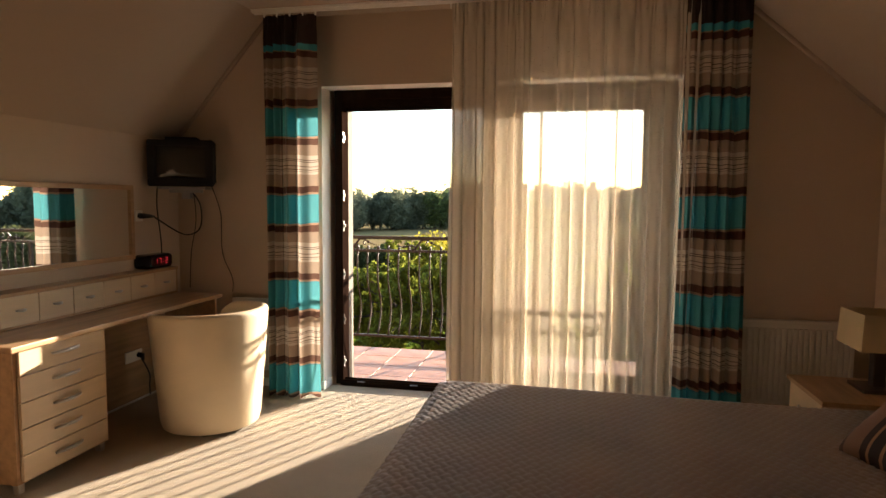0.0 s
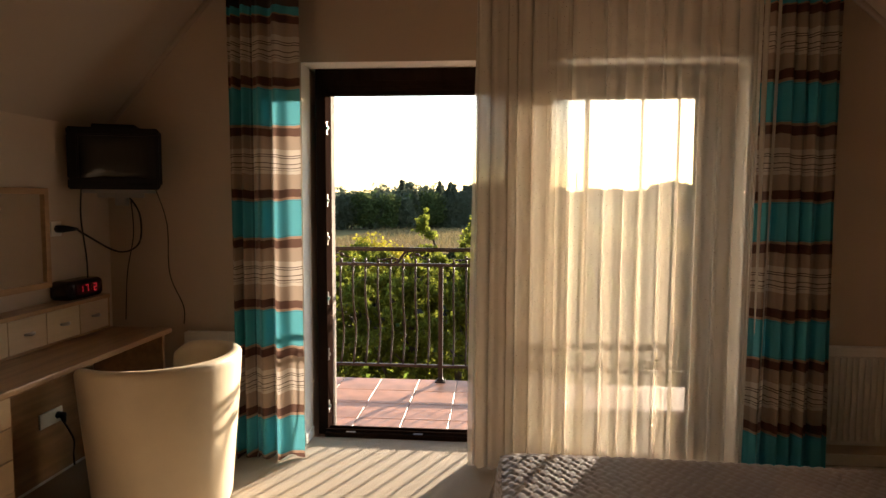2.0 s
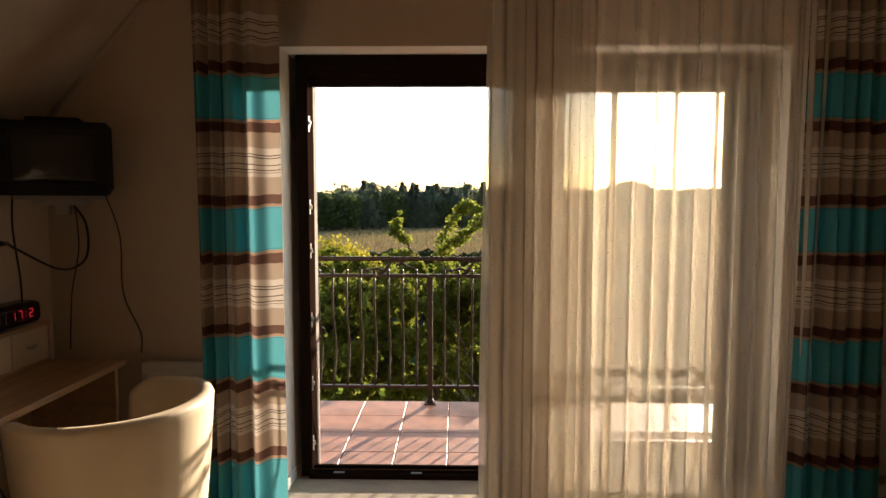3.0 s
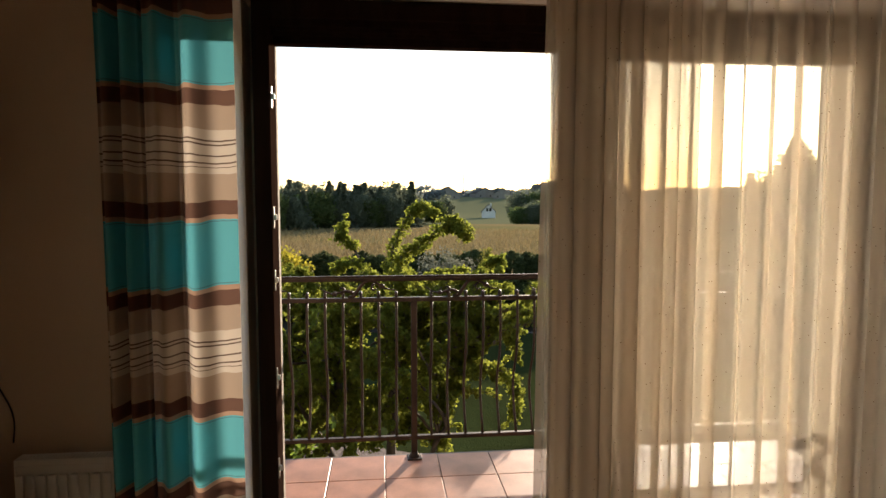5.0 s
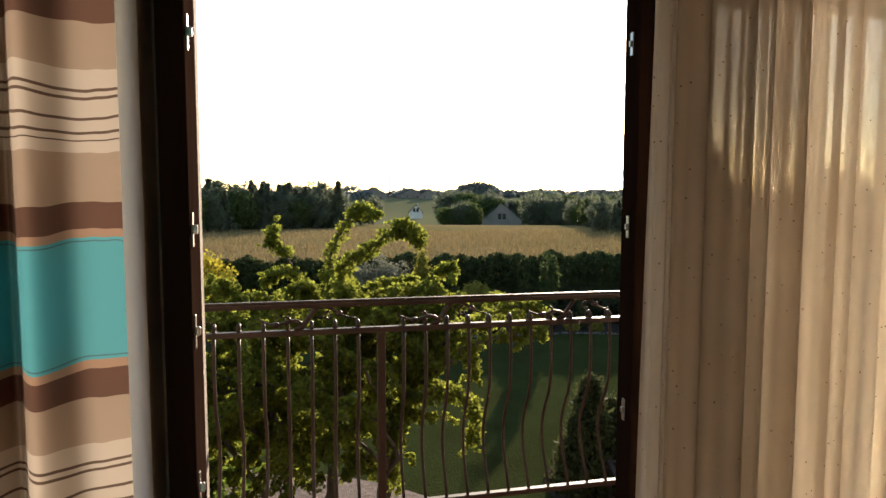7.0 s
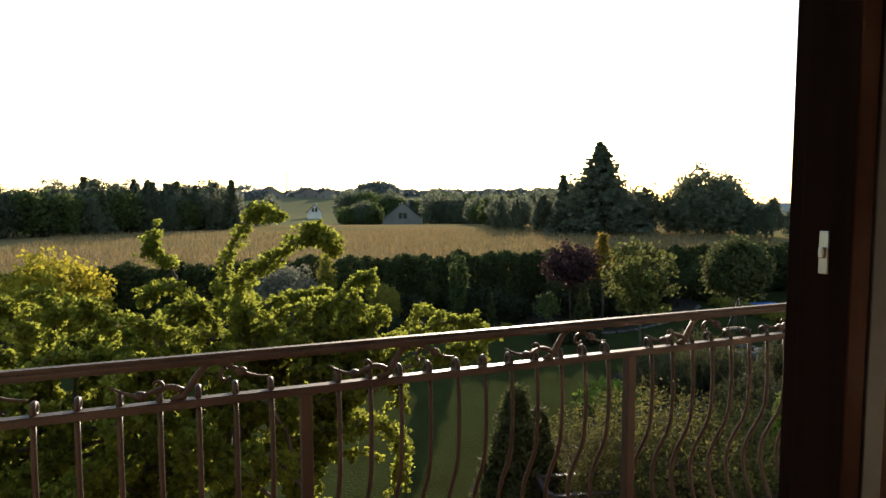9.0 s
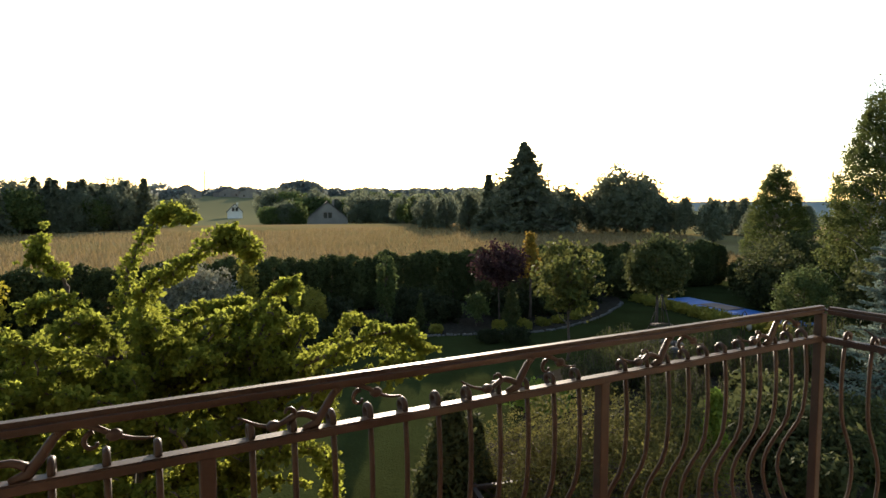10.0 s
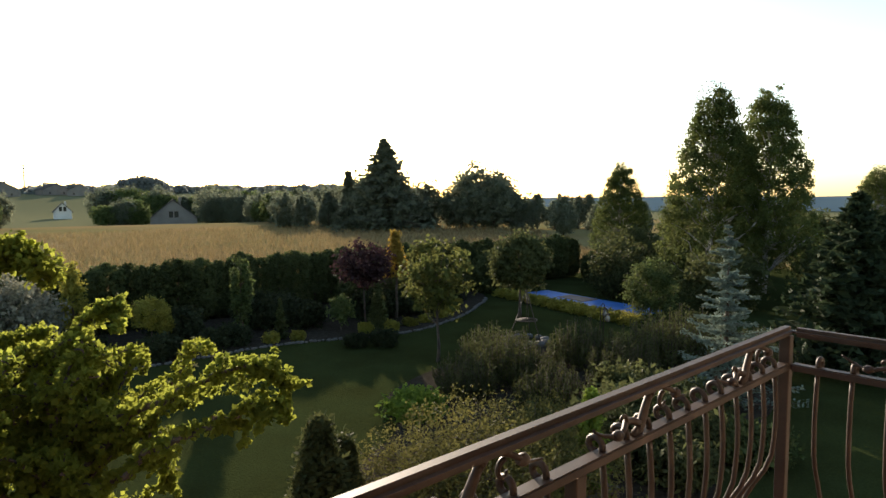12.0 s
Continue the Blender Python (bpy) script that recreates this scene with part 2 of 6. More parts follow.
def bar(bm, p, q, w, h, bevel=0.002):
    """A square bar from p to q, w across and h high."""
    p, q = Vector(p), Vector(q)
    d = (q - p).normalized()
    side = d.cross(Vector((0, 0, 1)))
    side = side.normalized() if side.length > 1e-4 else Vector((1, 0, 0))
    up = side.cross(d)
    vs = [bm.verts.new(c + side * a * w / 2 + up * b * h / 2) for c in (p, q) for a, b in ((-1, -1), (1, -1), (1, 1), (-1, 1))]
    fs = [bm.faces.new([vs[i] for i in f]) for f in ((0, 1, 2, 3), (7, 6, 5, 4), (0, 4, 5, 1), (1, 5, 6, 2), (2, 6, 7, 3), (3, 7, 4, 0))]
    if bevel:
        bmesh.ops.bevel(bm, geom=list({e for f in fs for e in f.edges}), offset=bevel, segments=2, affect="EDGES", clamp_overlap=True)
    return bm


def lathe(bm, centre, profile, seg=24):
    c = Vector(centre)
    rings = [[bm.verts.new(c + Vector((r * math.cos(a), r * math.sin(a), z))) for a in (2 * math.pi * k / seg for k in range(seg))] for r, z in profile]
    for a, b in zip(rings, rings[1:]):
        for k in range(seg):
            bm.faces.new((a[k], a[(k + 1) % seg], b[(k + 1) % seg], b[k])).smooth = True
    bm.faces.new(rings[0][::-1])
    bm.faces.new(rings[-1])
    return bm


def finish(name, bm, material):
    bmesh.ops.recalc_face_normals(bm, faces=bm.faces[:])
    me = bpy.data.meshes.new(name)
    bm.to_mesh(me)
    bm.free()
    me.materials.append(material)
    return me


def part(name, bm, material, parent, label=""):
    """Links a bmesh, in world places, as one mesh object under a thing or a part."""
    me = finish(name, bm, material) if isinstance(bm, bmesh.types.BMesh) else bm
    ob = new(name, me)
    ob.parent = parent
    if parent.type == "EMPTY":
        ob.matrix_parent_inverse = Matrix.Translation(-parent.location)
    return tagged(ob, label)


def thing(name, place, label, category, group=""):
    ob = new(name)
    ob.location = place
    ob.empty_display_size = 0.1
    return tagged(ob, label, category, group)


def whole(name, bm, material, label="", category="", group="", kind=""):
    """A thing or a piece of the setting that is one mesh."""
    me = finish(name, bm, material) if isinstance(bm, bmesh.types.BMesh) else bm
    return tagged(new(name, me), label, category, group, kind)


def solid(*args, **kw):
    return box(bmesh.new(), *args, **kw)


def structure(name, bm, material, label=""):
    return whole(name, bm, material, label, kind="structure")


# ---- the room ----
LEFT, RIGHT, FRONT, BACK, TOP = -2.72, 2.27, 2.53, -3.4, 2.82
OUT = 2.98
OPEN_L, OPEN_R, OPEN_T = -1.50, 1.06, 2.31

structure("floor", solid(LEFT - 0.2, RIGHT + 0.2, BACK - 0.2, 2.66, -0.25, 0.0), CARPET, "beige cut-pile carpet floor")
bm = bmesh.new()
box(bm, -5.0, OPEN_L, FRONT, OUT, -3.0, 3.4)
box(bm, OPEN_R, 4.5, FRONT, OUT, -3.0, 3.4)
box(bm, OPEN_L, OPEN_R, FRONT, OUT, OPEN_T, 3.4)
box(bm, OPEN_L, OPEN_R, 2.66, OUT, -3.0, -0.07)
wall = structure("wall_north", bm, PLASTER, "beige plastered wall with a wide terrace door opening")
wall.data.materials.append(STUCCO)
for poly in wall.data.polygons:
    if poly.center.y > OUT - 0.01:
        poly.material_index = 1
# white plaster lining of the opening, and the outer stucco lining
bm = bmesh.new()
box(bm, OPEN_L, OPEN_L + 0.003, FRONT - 0.002, 2.69, 0.0, OPEN_T)
box(bm, OPEN_R - 0.003, OPEN_R, FRONT - 0.002, 2.69, 0.0, OPEN_T)
box(bm, OPEN_L + 0.003, OPEN_R - 0.003, FRONT - 0.002, 2.69, OPEN_T - 0.003, OPEN_T)
structure("reveal_lining", bm, WHITE, "white plaster lining of the door opening")
bm = bmesh.new()
box(bm, OPEN_L, OPEN_L + 0.080, 2.84, OUT + 0.004, -0.05, OPEN_T)
box(bm, OPEN_R - 0.075, OPEN_R, 2.79, OUT + 0.004, -0.05, OPEN_T)
structure("outer_reveal", bm, STUCCO, "rough cream stucco of the outer door opening")
structure("wall_west", solid(LEFT - 0.2, LEFT, BACK - 0.2, FRONT, 0.0, 2.4), PLASTER, "beige plastered knee wall")
structure("wall_east", solid(RIGHT, RIGHT + 0.2, BACK - 0.2, FRONT, 0.0, 2.4), PLASTER, "beige plastered knee wall")
structure("wall_south", solid(LEFT, RIGHT, BACK - 0.2, BACK, 0.0, 3.0), PLASTER, "plain beige plastered wall")
bm = bmesh.new()
box(bm, -2.05, 1.50, BACK - 0.2, FRONT, TOP, TOP + 0.2)
for x0, z0, x1, z1 in ((LEFT - 0.19, 1.70, -1.94, TOP), (RIGHT + 0.19, 1.84, 1.37, TOP)):
    vs = [bm.verts.new((x, y, z)) for y in (BACK - 0.2, FRONT) for x, z in ((x0, z0), (x1, z1), (x1, z1 + 0.3), (x0, z0 + 0.3))]
    for q in ((0, 1, 2, 3), (7, 6, 5, 4), (0, 4, 5, 1), (1, 5, 6, 2), (2, 6, 7, 3), (3, 7, 4, 0)):
        bm.faces.new([vs[i] for i in q])
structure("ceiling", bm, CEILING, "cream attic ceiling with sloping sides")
# plaster bead where the slopes meet the window wall
bm = bmesh.new()
tube(bm, [(LEFT, FRONT - 0.004, 1.925), (-1.94, FRONT - 0.004, TOP - 0.012)], 0.022, 6)
tube(bm, [(RIGHT, FRONT - 0.004, 2.015), (1.37, FRONT - 0.004, TOP - 0.012)], 0.022, 6)
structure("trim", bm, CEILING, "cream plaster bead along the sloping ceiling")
bm = bmesh.new()
box(bm, LEFT, LEFT + 0.014, BACK, FRONT - 0.016, 0.0, 0.065, 0.004)
box(bm, RIGHT - 0.014, RIGHT, BACK, FRONT - 0.016, 0.0, 0.065, 0.004)
box(bm, LEFT + 0.016, OPEN_L + 0.012, FRONT - 0.014, FRONT, 0.0, 0.065, 0.004)
box(bm, OPEN_R, RIGHT - 0.016, FRONT - 0.014, FRONT, 0.0, 0.065, 0.004)
box(bm, OPEN_L, OPEN_L + 0.014, FRONT, 2.68, 0.0, 0.065, 0.004)
structure("baseboard", bm, WHITE, "low cream baseboard")
# curtain rail under the ceiling
bm = bmesh.new()
box(bm, -1.93, 1.40, 2.28, 2.36, TOP - 0.018, TOP, 0.003)
box(bm, -1.93, 1.40, 2.298, 2.303, TOP - 0.026, TOP - 0.018)
box(bm, -1.93, 1.40, 2.335, 2.340, TOP - 0.026, TOP - 0.018)
whole("curtain_rail", bm, WHITE, "white two-track curtain rail screwed to the ceiling", "curtain rail")


# ---- terrace door: dark frame, fixed leaf, and the other leaf slid in front of it ----
def leaf(parent, name, x0, x1, y0, y1, z0, z1, stile, rail_t, rail_b, label):
    bm = bmesh.new()
    box(bm, x0, x0 + stile, y0, y1, z0, z1, 0.004)
    box(bm, x1 - stile, x1, y0, y1, z0, z1, 0.004)
    box(bm, x0 + stile - 0.002, x1 - stile + 0.002, y0 + 0.001, y1 - 0.001, z1 - rail_t, z1 - 0.001, 0.004)
    box(bm, x0 + stile - 0.002, x1 - stile + 0.002, y0 + 0.001, y1 - 0.001, z0 + 0.001, z0 + rail_b, 0.004)
    lf = part(name, bm, FRAME, parent, label)
    ym = (y0 + y1) / 2
    pane = part("pane", solid(x0 + stile - 0.006, x1 - stile + 0.006, ym - 0.004, ym + 0.004, z0 + rail_b - 0.006, z1 - rail_t + 0.006), GLASS, lf, "clear glass pane")
    pane.visible_shadow = False
    return lf


door = thing("door_1", (-0.2, 2.70, 0.0), "dark brown sliding terrace door, one leaf slid open", "door")
door["kind"] = "structure"
FL, FR = OPEN_L + 0.035, OPEN_R - 0.035
bm = bmesh.new()
box(bm, FL, FL + 0.062, 2.70, 2.84, 0.0, OPEN_T - 0.003, 0.004)
box(bm, FR - 0.055, FR, 2.70, 2.79, 0.0, OPEN_T - 0.003, 0.004)
box(bm, FL + 0.053, FR - 0.053, 2.701, 2.789, OPEN_T - 0.075, OPEN_T - 0.004, 0.004)
part("door_frame", bm, FRAME, door, "dark brown door frame")
bm = bmesh.new()
box(bm, FL + 0.05, FR - 0.05, 2.665, 2.80, -0.05, 0.028, 0.004)
box(bm, FL + 0.05, FR - 0.05, 2.69, 2.705, 0.028, 0.042, 0.002)
box(bm, FL + 0.05, FR - 0.05, 2.745, 2.76, 0.028, 0.042, 0.002)
part("threshold", bm, FRAME, door, "dark brown threshold with two guide tracks")
bm = bmesh.new()
box(bm, FL + 0.054, FR - 0.054, 2.80, 2.86, OPEN_T - 0.145, OPEN_T - 0.003, 0.004)
for k in range(3):
    box(bm, FL + 0.054, FR - 0.054, 2.72 + 0.02 * k, 2.735 + 0.02 * k, OPEN_T - 0.10 - 0.012 * k, OPEN_T - 0.074, 0.002)
part("shutter_box", bm, FRAME, door, "dark brown shutter lintel with stepped profiles")
part("mullion", solid(-0.265, -0.150, 2.752, 2.79, 0.03, OPEN_T - 0.08, 0.004), FRAME, door, "dark brown meeting post")
leaf(door, "fixed_leaf", -0.148, FR - 0.056, 2.752, 2.786, 0.045, OPEN_T - 0.10, 0.13, 0.09, 0.14, "fixed dark brown glazed leaf")
sliding = leaf(door, "sliding_leaf", -0.300, 0.985, 2.665, 2.742, 0.045, OPEN_T - 0.09, 0.13, 0.09, 0.14, "dark brown glazed leaf slid open")
# Raised black strip painted in place of the stile's shaded groove.
part("groove_strip", solid(-0.262, -0.222, 2.660, 2.667, 0.06, OPEN_T - 0.10, 0.002), BLACK, sliding, "black strip standing for the stile's dark groove")
part("glazing_bead", solid(-0.196, -0.172, 2.652, 2.667, 0.18, OPEN_T - 0.18, 0.004), FRAME, sliding)
part("gasket", solid(-0.1705, -0.164, 2.668, 2.704, 0.18, OPEN_T - 0.18), STEEL, sliding, "thin pale gasket beside the glass")
for z in (0.18, 0.52, 0.88, 1.26, 1.50, 1.95):
    bm = solid(FL + 0.061, FL + 0.066, 2.718, 2.732, z - 0.04, z + 0.04, 0.001)
    box(bm, FL + 0.065, FL + 0.076, 2.720, 2.730, z - 0.010, z + 0.012, 0.003)
    part("strike_plate", bm, STEEL, door, "small steel strike plate")
for z in (0.34, 1.0, 1.50, 1.98):
    bm = solid(-0.303, -0.299, 2.696, 2.710, z - 0.03, z + 0.03, 0.001)
    box(bm, -0.309, -0.302, 2.699, 2.707, z - 0.008, z + 0.008, 0.002)
    part("bolt", bm, STEEL, door, "small steel locking bolt")
for x in (-1.28, -0.85):
    part("screw_cover", solid(x, x + 0.06, 2.672, 2.69, 0.029, 0.034, 0.002), STEEL, door, "small steel clip on the threshold")
bm = solid(-0.245, -0.220, 2.645, 2.668, 0.98, 1.14, 0.004)
box(bm, -0.243, -0.222, 2.598, 2.622, 0.90, 1.06, 0.006)
box(bm, -0.240, -0.226, 2.610, 2.655, 1.03, 1.05, 0.003)
part("handle", bm, FRAME, door, "dark brown lever handle")


# ---- curtains ----
def curtain_mesh(name, x0, x1, y, z0, z1, folds, amp, material, seed, flare=0.0, nx=180, nz=60, lap=0.0, gather=1.0):
    rnd = random.Random(seed)
    ph = [rnd.uniform(0, 6.28) for _ in range(6)]
    bm = bmesh.new()
    grid = []
    for j in range(nz + 1):
        v = j / nz
        z = z0 + (z1 - z0) * v
        row = []
        for i in range(nx + 1):
            u = i / nx
            w = u + 0.012 * math.sin(2 * math.pi * (2.3 * u + 0.35 * v) + ph[0]) + 0.006 * math.sin(2 * math.pi * (5.1 * u - 0.5 * v) + ph[1])
            half = (x1 - x0) / 2 * (1 + flare * (1 - v))
            x = (x0 + x1) / 2 + (w * 2 - 1) * half
            a = 2 * math.pi * folds * (1 - (1 - min(1.0, max(0.0, w))) ** gather)
            env = (0.8 if lap else 0.55) + (0.2 if lap else 0.45) * math.sin(2 * math.pi * 1.7 * u + ph[2]) * math.sin(2 * math.pi * 0.9 * u + ph[3])
            wave = math.sin(a + 0.7 * math.sin(a * 0.37 + ph[4])) + 0.35 * math.sin(2.3 * a + ph[5])
            dy = amp * env * wave * (0.65 + 0.35 * (1 - v))
            if v > 0.965:
                dy = dy * 0.35 + 0.008 * math.sin(a * 3.1)
            lean = min(1.0, 8 * u, 8 * (1 - u))
            x += lap * env * lean * (math.cos(a + 0.7 * math.sin(a * 0.37 + ph[4])) + 0.5 * math.sin(0.63 * a + ph[0])) * (0.75 + 0.25 * (1 - v))
            dz = 0.010 * math.sin(1.7 * a + ph[1]) * (1 - v) ** 3
            row.append(bm.verts.new((x, y + dy, z + dz)))
        grid.append(row)
    for r, s in zip(grid, grid[1:]):
        for i in range(nx):
            bm.faces.new((r[i], r[i + 1], s[i + 1], s[i])).smooth = True
    me = finish(name, bm, material)
    return me


def hang(name, label, category, group, part_name, me, place):
    c = thing(name, place, label, category, group)
    part(part_name, me, None, c)
    xs = [v.co.x for v in me.vertices]
    x0, x1, top = min(xs), max(xs), max(v.co.z for v in me.vertices)
    k = max(4, int((x1 - x0) / 0.09))
    for i in range(k + 1):
        x = x0 + 0.01 + (x1 - x0 - 0.02) * i / k
        part("glider", solid(x - 0.006, x + 0.006, place[1] - 0.006, place[1] + 0.006, top - 0.01, TOP - 0.02, 0.002), WHITE, c)
    return c


hang("striped_curtain", "teal, brown and taupe striped curtain, drawn aside", "curtain", "striped curtains", "cloth",
     curtain_mesh("cloth", -1.85, -1.445, 2.318, 0.01, 2.775, 4.2, 0.044, STRIPES, 3, flare=0.03, nx=170, lap=0.012, gather=1.9), (-1.65, 2.318, 2.78))
hang("striped_curtain", "teal, brown and taupe striped curtain, drawn aside", "curtain", "striped curtains", "cloth",
     curtain_mesh("cloth", 1.035, 1.42, 2.318, 0.01, 2.775, 5.5, 0.042, STRIPES, 8, flare=0.10, nx=150, lap=0.014), (1.25, 2.318, 2.78))
sheer = hang("sheer_curtain", "long cream see-through curtain gathered in soft folds", "curtain", "", "cloth",
             curtain_mesh("cloth", -0.46, 1.09, 2.338, 0.015, 2.775, 16, 0.044, SHEER, 5, flare=0.012, nx=620, nz=36, lap=0.032), (0.3, 2.352, 2.78))
for y, x1, folds, seed in ((2.262, 0.03, 7, 15), (2.284, -0.14, 5, 16)):
    part("gathered_cloth", curtain_mesh("gathered_cloth", -0.455, x1, y, 0.02, 2.77, folds, 0.020, SHEER, seed, flare=0.02, nx=260, nz=30, lap=0.022), None, sheer, "gathered cream layers of the same curtain")


# ---- balcony ----
DECK, EDGE, RAIL_Y, RAIL_X = -0.05, 4.19, 4.10, 1.80
structure("balcony_slab", solid(-4.2, RAIL_X + 0.09, OUT, EDGE, -0.27, DECK - 0.012), GROUT, "balcony slab with grey tile joints")

TOP_Z, MID_Z, LOW_Z = 1.095, 0.960, 0.085
POSTS = [RAIL_X - 1.30 * k for k in range(5)]


def baluster():
    """A square iron bar, straight above and bellied outwards below, with a curled top."""
    bm = bmesh.new()
    pts = []
    for i in range(15):
        s = i / 14
        z = LOW_Z + 0.01 + (MID_Z - LOW_Z - 0.015) * s
        belly = 0.105 * math.sin(math.pi * min(1.0, s / 0.62)) ** 1.25 if s < 0.62 else -0.012 * math.sin(math.pi * (s - 0.62) / 0.38)
        pts.append((0, belly, z))
    tube(bm, pts, 0.0082, 8)
    curl = [(0, 0.0, MID_Z + 0.005)] + [(0, 0.022 - (0.022 - 0.0007 * k) * math.cos(a), MID_Z + 0.022 + (0.022 - 0.0007 * k) * math.sin(a)) for k, a in ((k, math.pi * k / 9 * 1.55) for k in range(10))]
    tube(bm, curl, 0.0092, 6)
    return finish("baluster", bm, IRON)


def ornament():
    """A forged vine: a slanting stem with a leafy tendril to each side."""
    bm = bmesh.new()
    z0 = MID_Z + 0.012
    stem = [(-0.035, 0, z0 + 0.003), (0.0, 0, z0 + 0.012), (0.025, 0.004, z0 + 0.045), (0.05, 0.006, z0 + 0.082), (0.085, 0.003, z0 + 0.112)]
    tube(bm, stem, [0.008, 0.013, 0.012, 0.0105, 0.008], 8)
    for s, zb in ((-1, 0.014), (1, 0.094)):
        x0 = 0.0 if s < 0 else 0.052
        arm = []
        for i in range(13):
            u = i / 12
            arm.append((x0 + s * 0.20 * u, 0.012 * math.sin(9 * u), z0 + zb + 0.018 * math.sin(5.4 * u + (0 if s > 0 else 0.8)) - s * 0.034 * u + (0.012 if s < 0 else 0.0) * u))
        tube(bm, arm, [0.0105 - 0.0072 * (i / 12) for i in range(13)], 7)
        kx, ky, kz = arm[7]
        tube(bm, [(kx - 0.016 * s, ky, kz + 0.003), (kx - 0.006 * s, ky, kz), (kx + 0.006 * s, ky, kz), (kx + 0.016 * s, ky, kz - 0.002)], [0.008, 0.0145, 0.0145, 0.008], 7)
        scroll = []
        for i in range(15):
            a = 4.6 * i / 14
            r = 0.026 * (1 - 0.055 * i)
            scroll.append((x0 + s * (0.075 - r * math.sin(a)), 0.004, z0 + zb - s * (0.010 + 0.026 - r * math.cos(a))))
        tube(bm, scroll, [0.0072 - 0.00025 * i for i in range(15)], 6)
    return finish("vine_ornament", bm, IRON)


def railing(name, place, turn, posts, start, end, label):
    """posts, start and end: lengths along the rail."""
    r = thing(name, (0, 0, 0), label, "railing", "balcony railing")
    put = pose(*place, 0, 0, turn)

    def add(nm, me, m, lab=""):
        ob = new(nm, me)
        ob.parent = r
        ob.matrix_basis = put @ m
        return tagged(ob, lab)

    bm = bar(bmesh.new(), (start, 0, TOP_Z - 0.004), (end, 0, TOP_Z - 0.004), 0.048, 0.034, 0.013)
    add("handrail", finish("handrail", bm, IRON), Matrix.Identity(4), "flat bronze-brown handrail")
    bm = bar(bmesh.new(), (start, 0, MID_Z), (end, 0, MID_Z), 0.040, 0.026, 0.004)
    add("middle_rail", finish("middle_rail", bm, IRON), Matrix.Identity(4))
    bm = bar(bmesh.new(), (start, 0, LOW_Z), (end, 0, LOW_Z), 0.036, 0.024, 0.004)
    add("lower_rail", finish("lower_rail", bm, IRON), Matrix.Identity(4))
    for k, x in enumerate(posts):
        high = TOP_Z - 0.02 if k == 0 else MID_Z - 0.01
        bm = solid(-0.019, 0.019, -0.019, 0.019, DECK + 0.008, high, 0.004)
        box(bm, -0.045, 0.045, -0.045, 0.045, DECK, DECK + 0.010, 0.004)
        lathe(bm, (0, 0, DECK + 0.008), [(0.034, 0), (0.032, 0.012), (0.024, 0.022), (0.021, 0.034)], 12)
        add("post", finish("post", bm, IRON), Matrix.Translation((x, 0, 0)))
    return r, add


balu, vine = baluster(), ornament()
north, add = railing("balcony_railing", (0, RAIL_Y, 0), 0, POSTS, -4.2, RAIL_X + 0.022, "bronze-brown wrought iron railing with bellied bars")
for x in POSTS[:-1]:
    for k in range(11):
        add("baluster", balu, Matrix.Translation((x - 0.1083 * (k + 1), 0, 0)))
    for k in (0.5, 1.5):
        add("vine_ornament", vine, Matrix.Translation((x - 0.655 * k - 0.04, 0, 0)), "forged leafy vine ornament")
east, add = railing("balcony_railing", (RAIL_X, RAIL_Y, 0), 270, [1.1], 0.024, 1.11, "short return of the bronze-brown iron railing")
for k in range(9):
    ob = add("baluster", balu, Matrix.Translation((0.1083 * (k + 1), 0, 0)))
add("vine_ornament", vine, Matrix.Translation((0.38, 0, 0)), "forged leafy vine ornament")
add("vine_ornament", vine, Matrix.Translation((0.86, 0, 0)), "forged leafy vine ornament")


# ---- dressing table along the west wall ----
DX = -2.235
desk = thing("dressing_table", (-2.5, 1.4, 0.0), "long beech dressing table top with wall-side support", "table")
bm = solid(LEFT + 0.002, DX, 0.53, 2.345, 0.722, 0.752, 0.006)
part("tabletop", bm, BEECH, desk, "beech veneer top")
part("side_panel", solid(LEFT + 0.02, -2.27, 2.30, 2.325, 0.0, 0.722, 0.003), BEECH, desk)
part("back_panel", solid(LEFT + 0.0145, LEFT + 0.020, 1.20, 2.30, 0.02, 0.722, 0.002), BEECH, desk, "beech back panel under the top")


def bow_handle(bm, p, q, out, thick, rise):
    """A bowed metal grip from p to q, standing off by rise along out."""
    p, q, out = Vector(p), Vector(q), Vector(out)
    pts = [p.lerp(q, i / 12) + out * (rise * math.sin(math.pi * i / 12) ** 0.6) for i in range(13)]
    return tube(bm, pts, [thick * (0.6 + 0.4 * math.sin(math.pi * i / 12)) for i in range(13)], 8, 1.0)


chest = thing("drawer_chest", (-2.48, 0.88, 0.0), "beech chest of five pale drawers under the table", "chest of drawers")
bm = bmesh.new()
box(bm, -2.70, -2.285, 0.580, 0.602, 0.05, 0.720, 0.002)
box(bm, -2.70, -2.285, 1.168, 1.190, 0.05, 0.720, 0.002)
box(bm, -2.70, -2.285, 0.602, 1.168, 0.05, 0.072, 0.002)
box(bm, -2.70, -2.285, 0.602, 1.168, 0.700, 0.720, 0.002)
box(bm, -2.70, -2.690, 0.602, 1.168, 0.072, 0.700)
part("body", bm, BEECH, chest, "beech carcass")
for k in range(5):
    z0 = 0.062 + 0.132 * k
    d = part("drawer", solid(-2.288, -2.268, 0.604, 1.166, z0 + 0.002, z0 + 0.129, 0.002), MAPLE, chest, "pale maple drawer front")
    bm = bow_handle(bmesh.new(), (-2.268, 0.795, z0 + 0.072), (-2.268, 0.975, z0 + 0.072), (1, 0, 0.15), 0.0105, 0.030)
    part("handle", bm, STEEL, d, "bowed brushed steel handle")
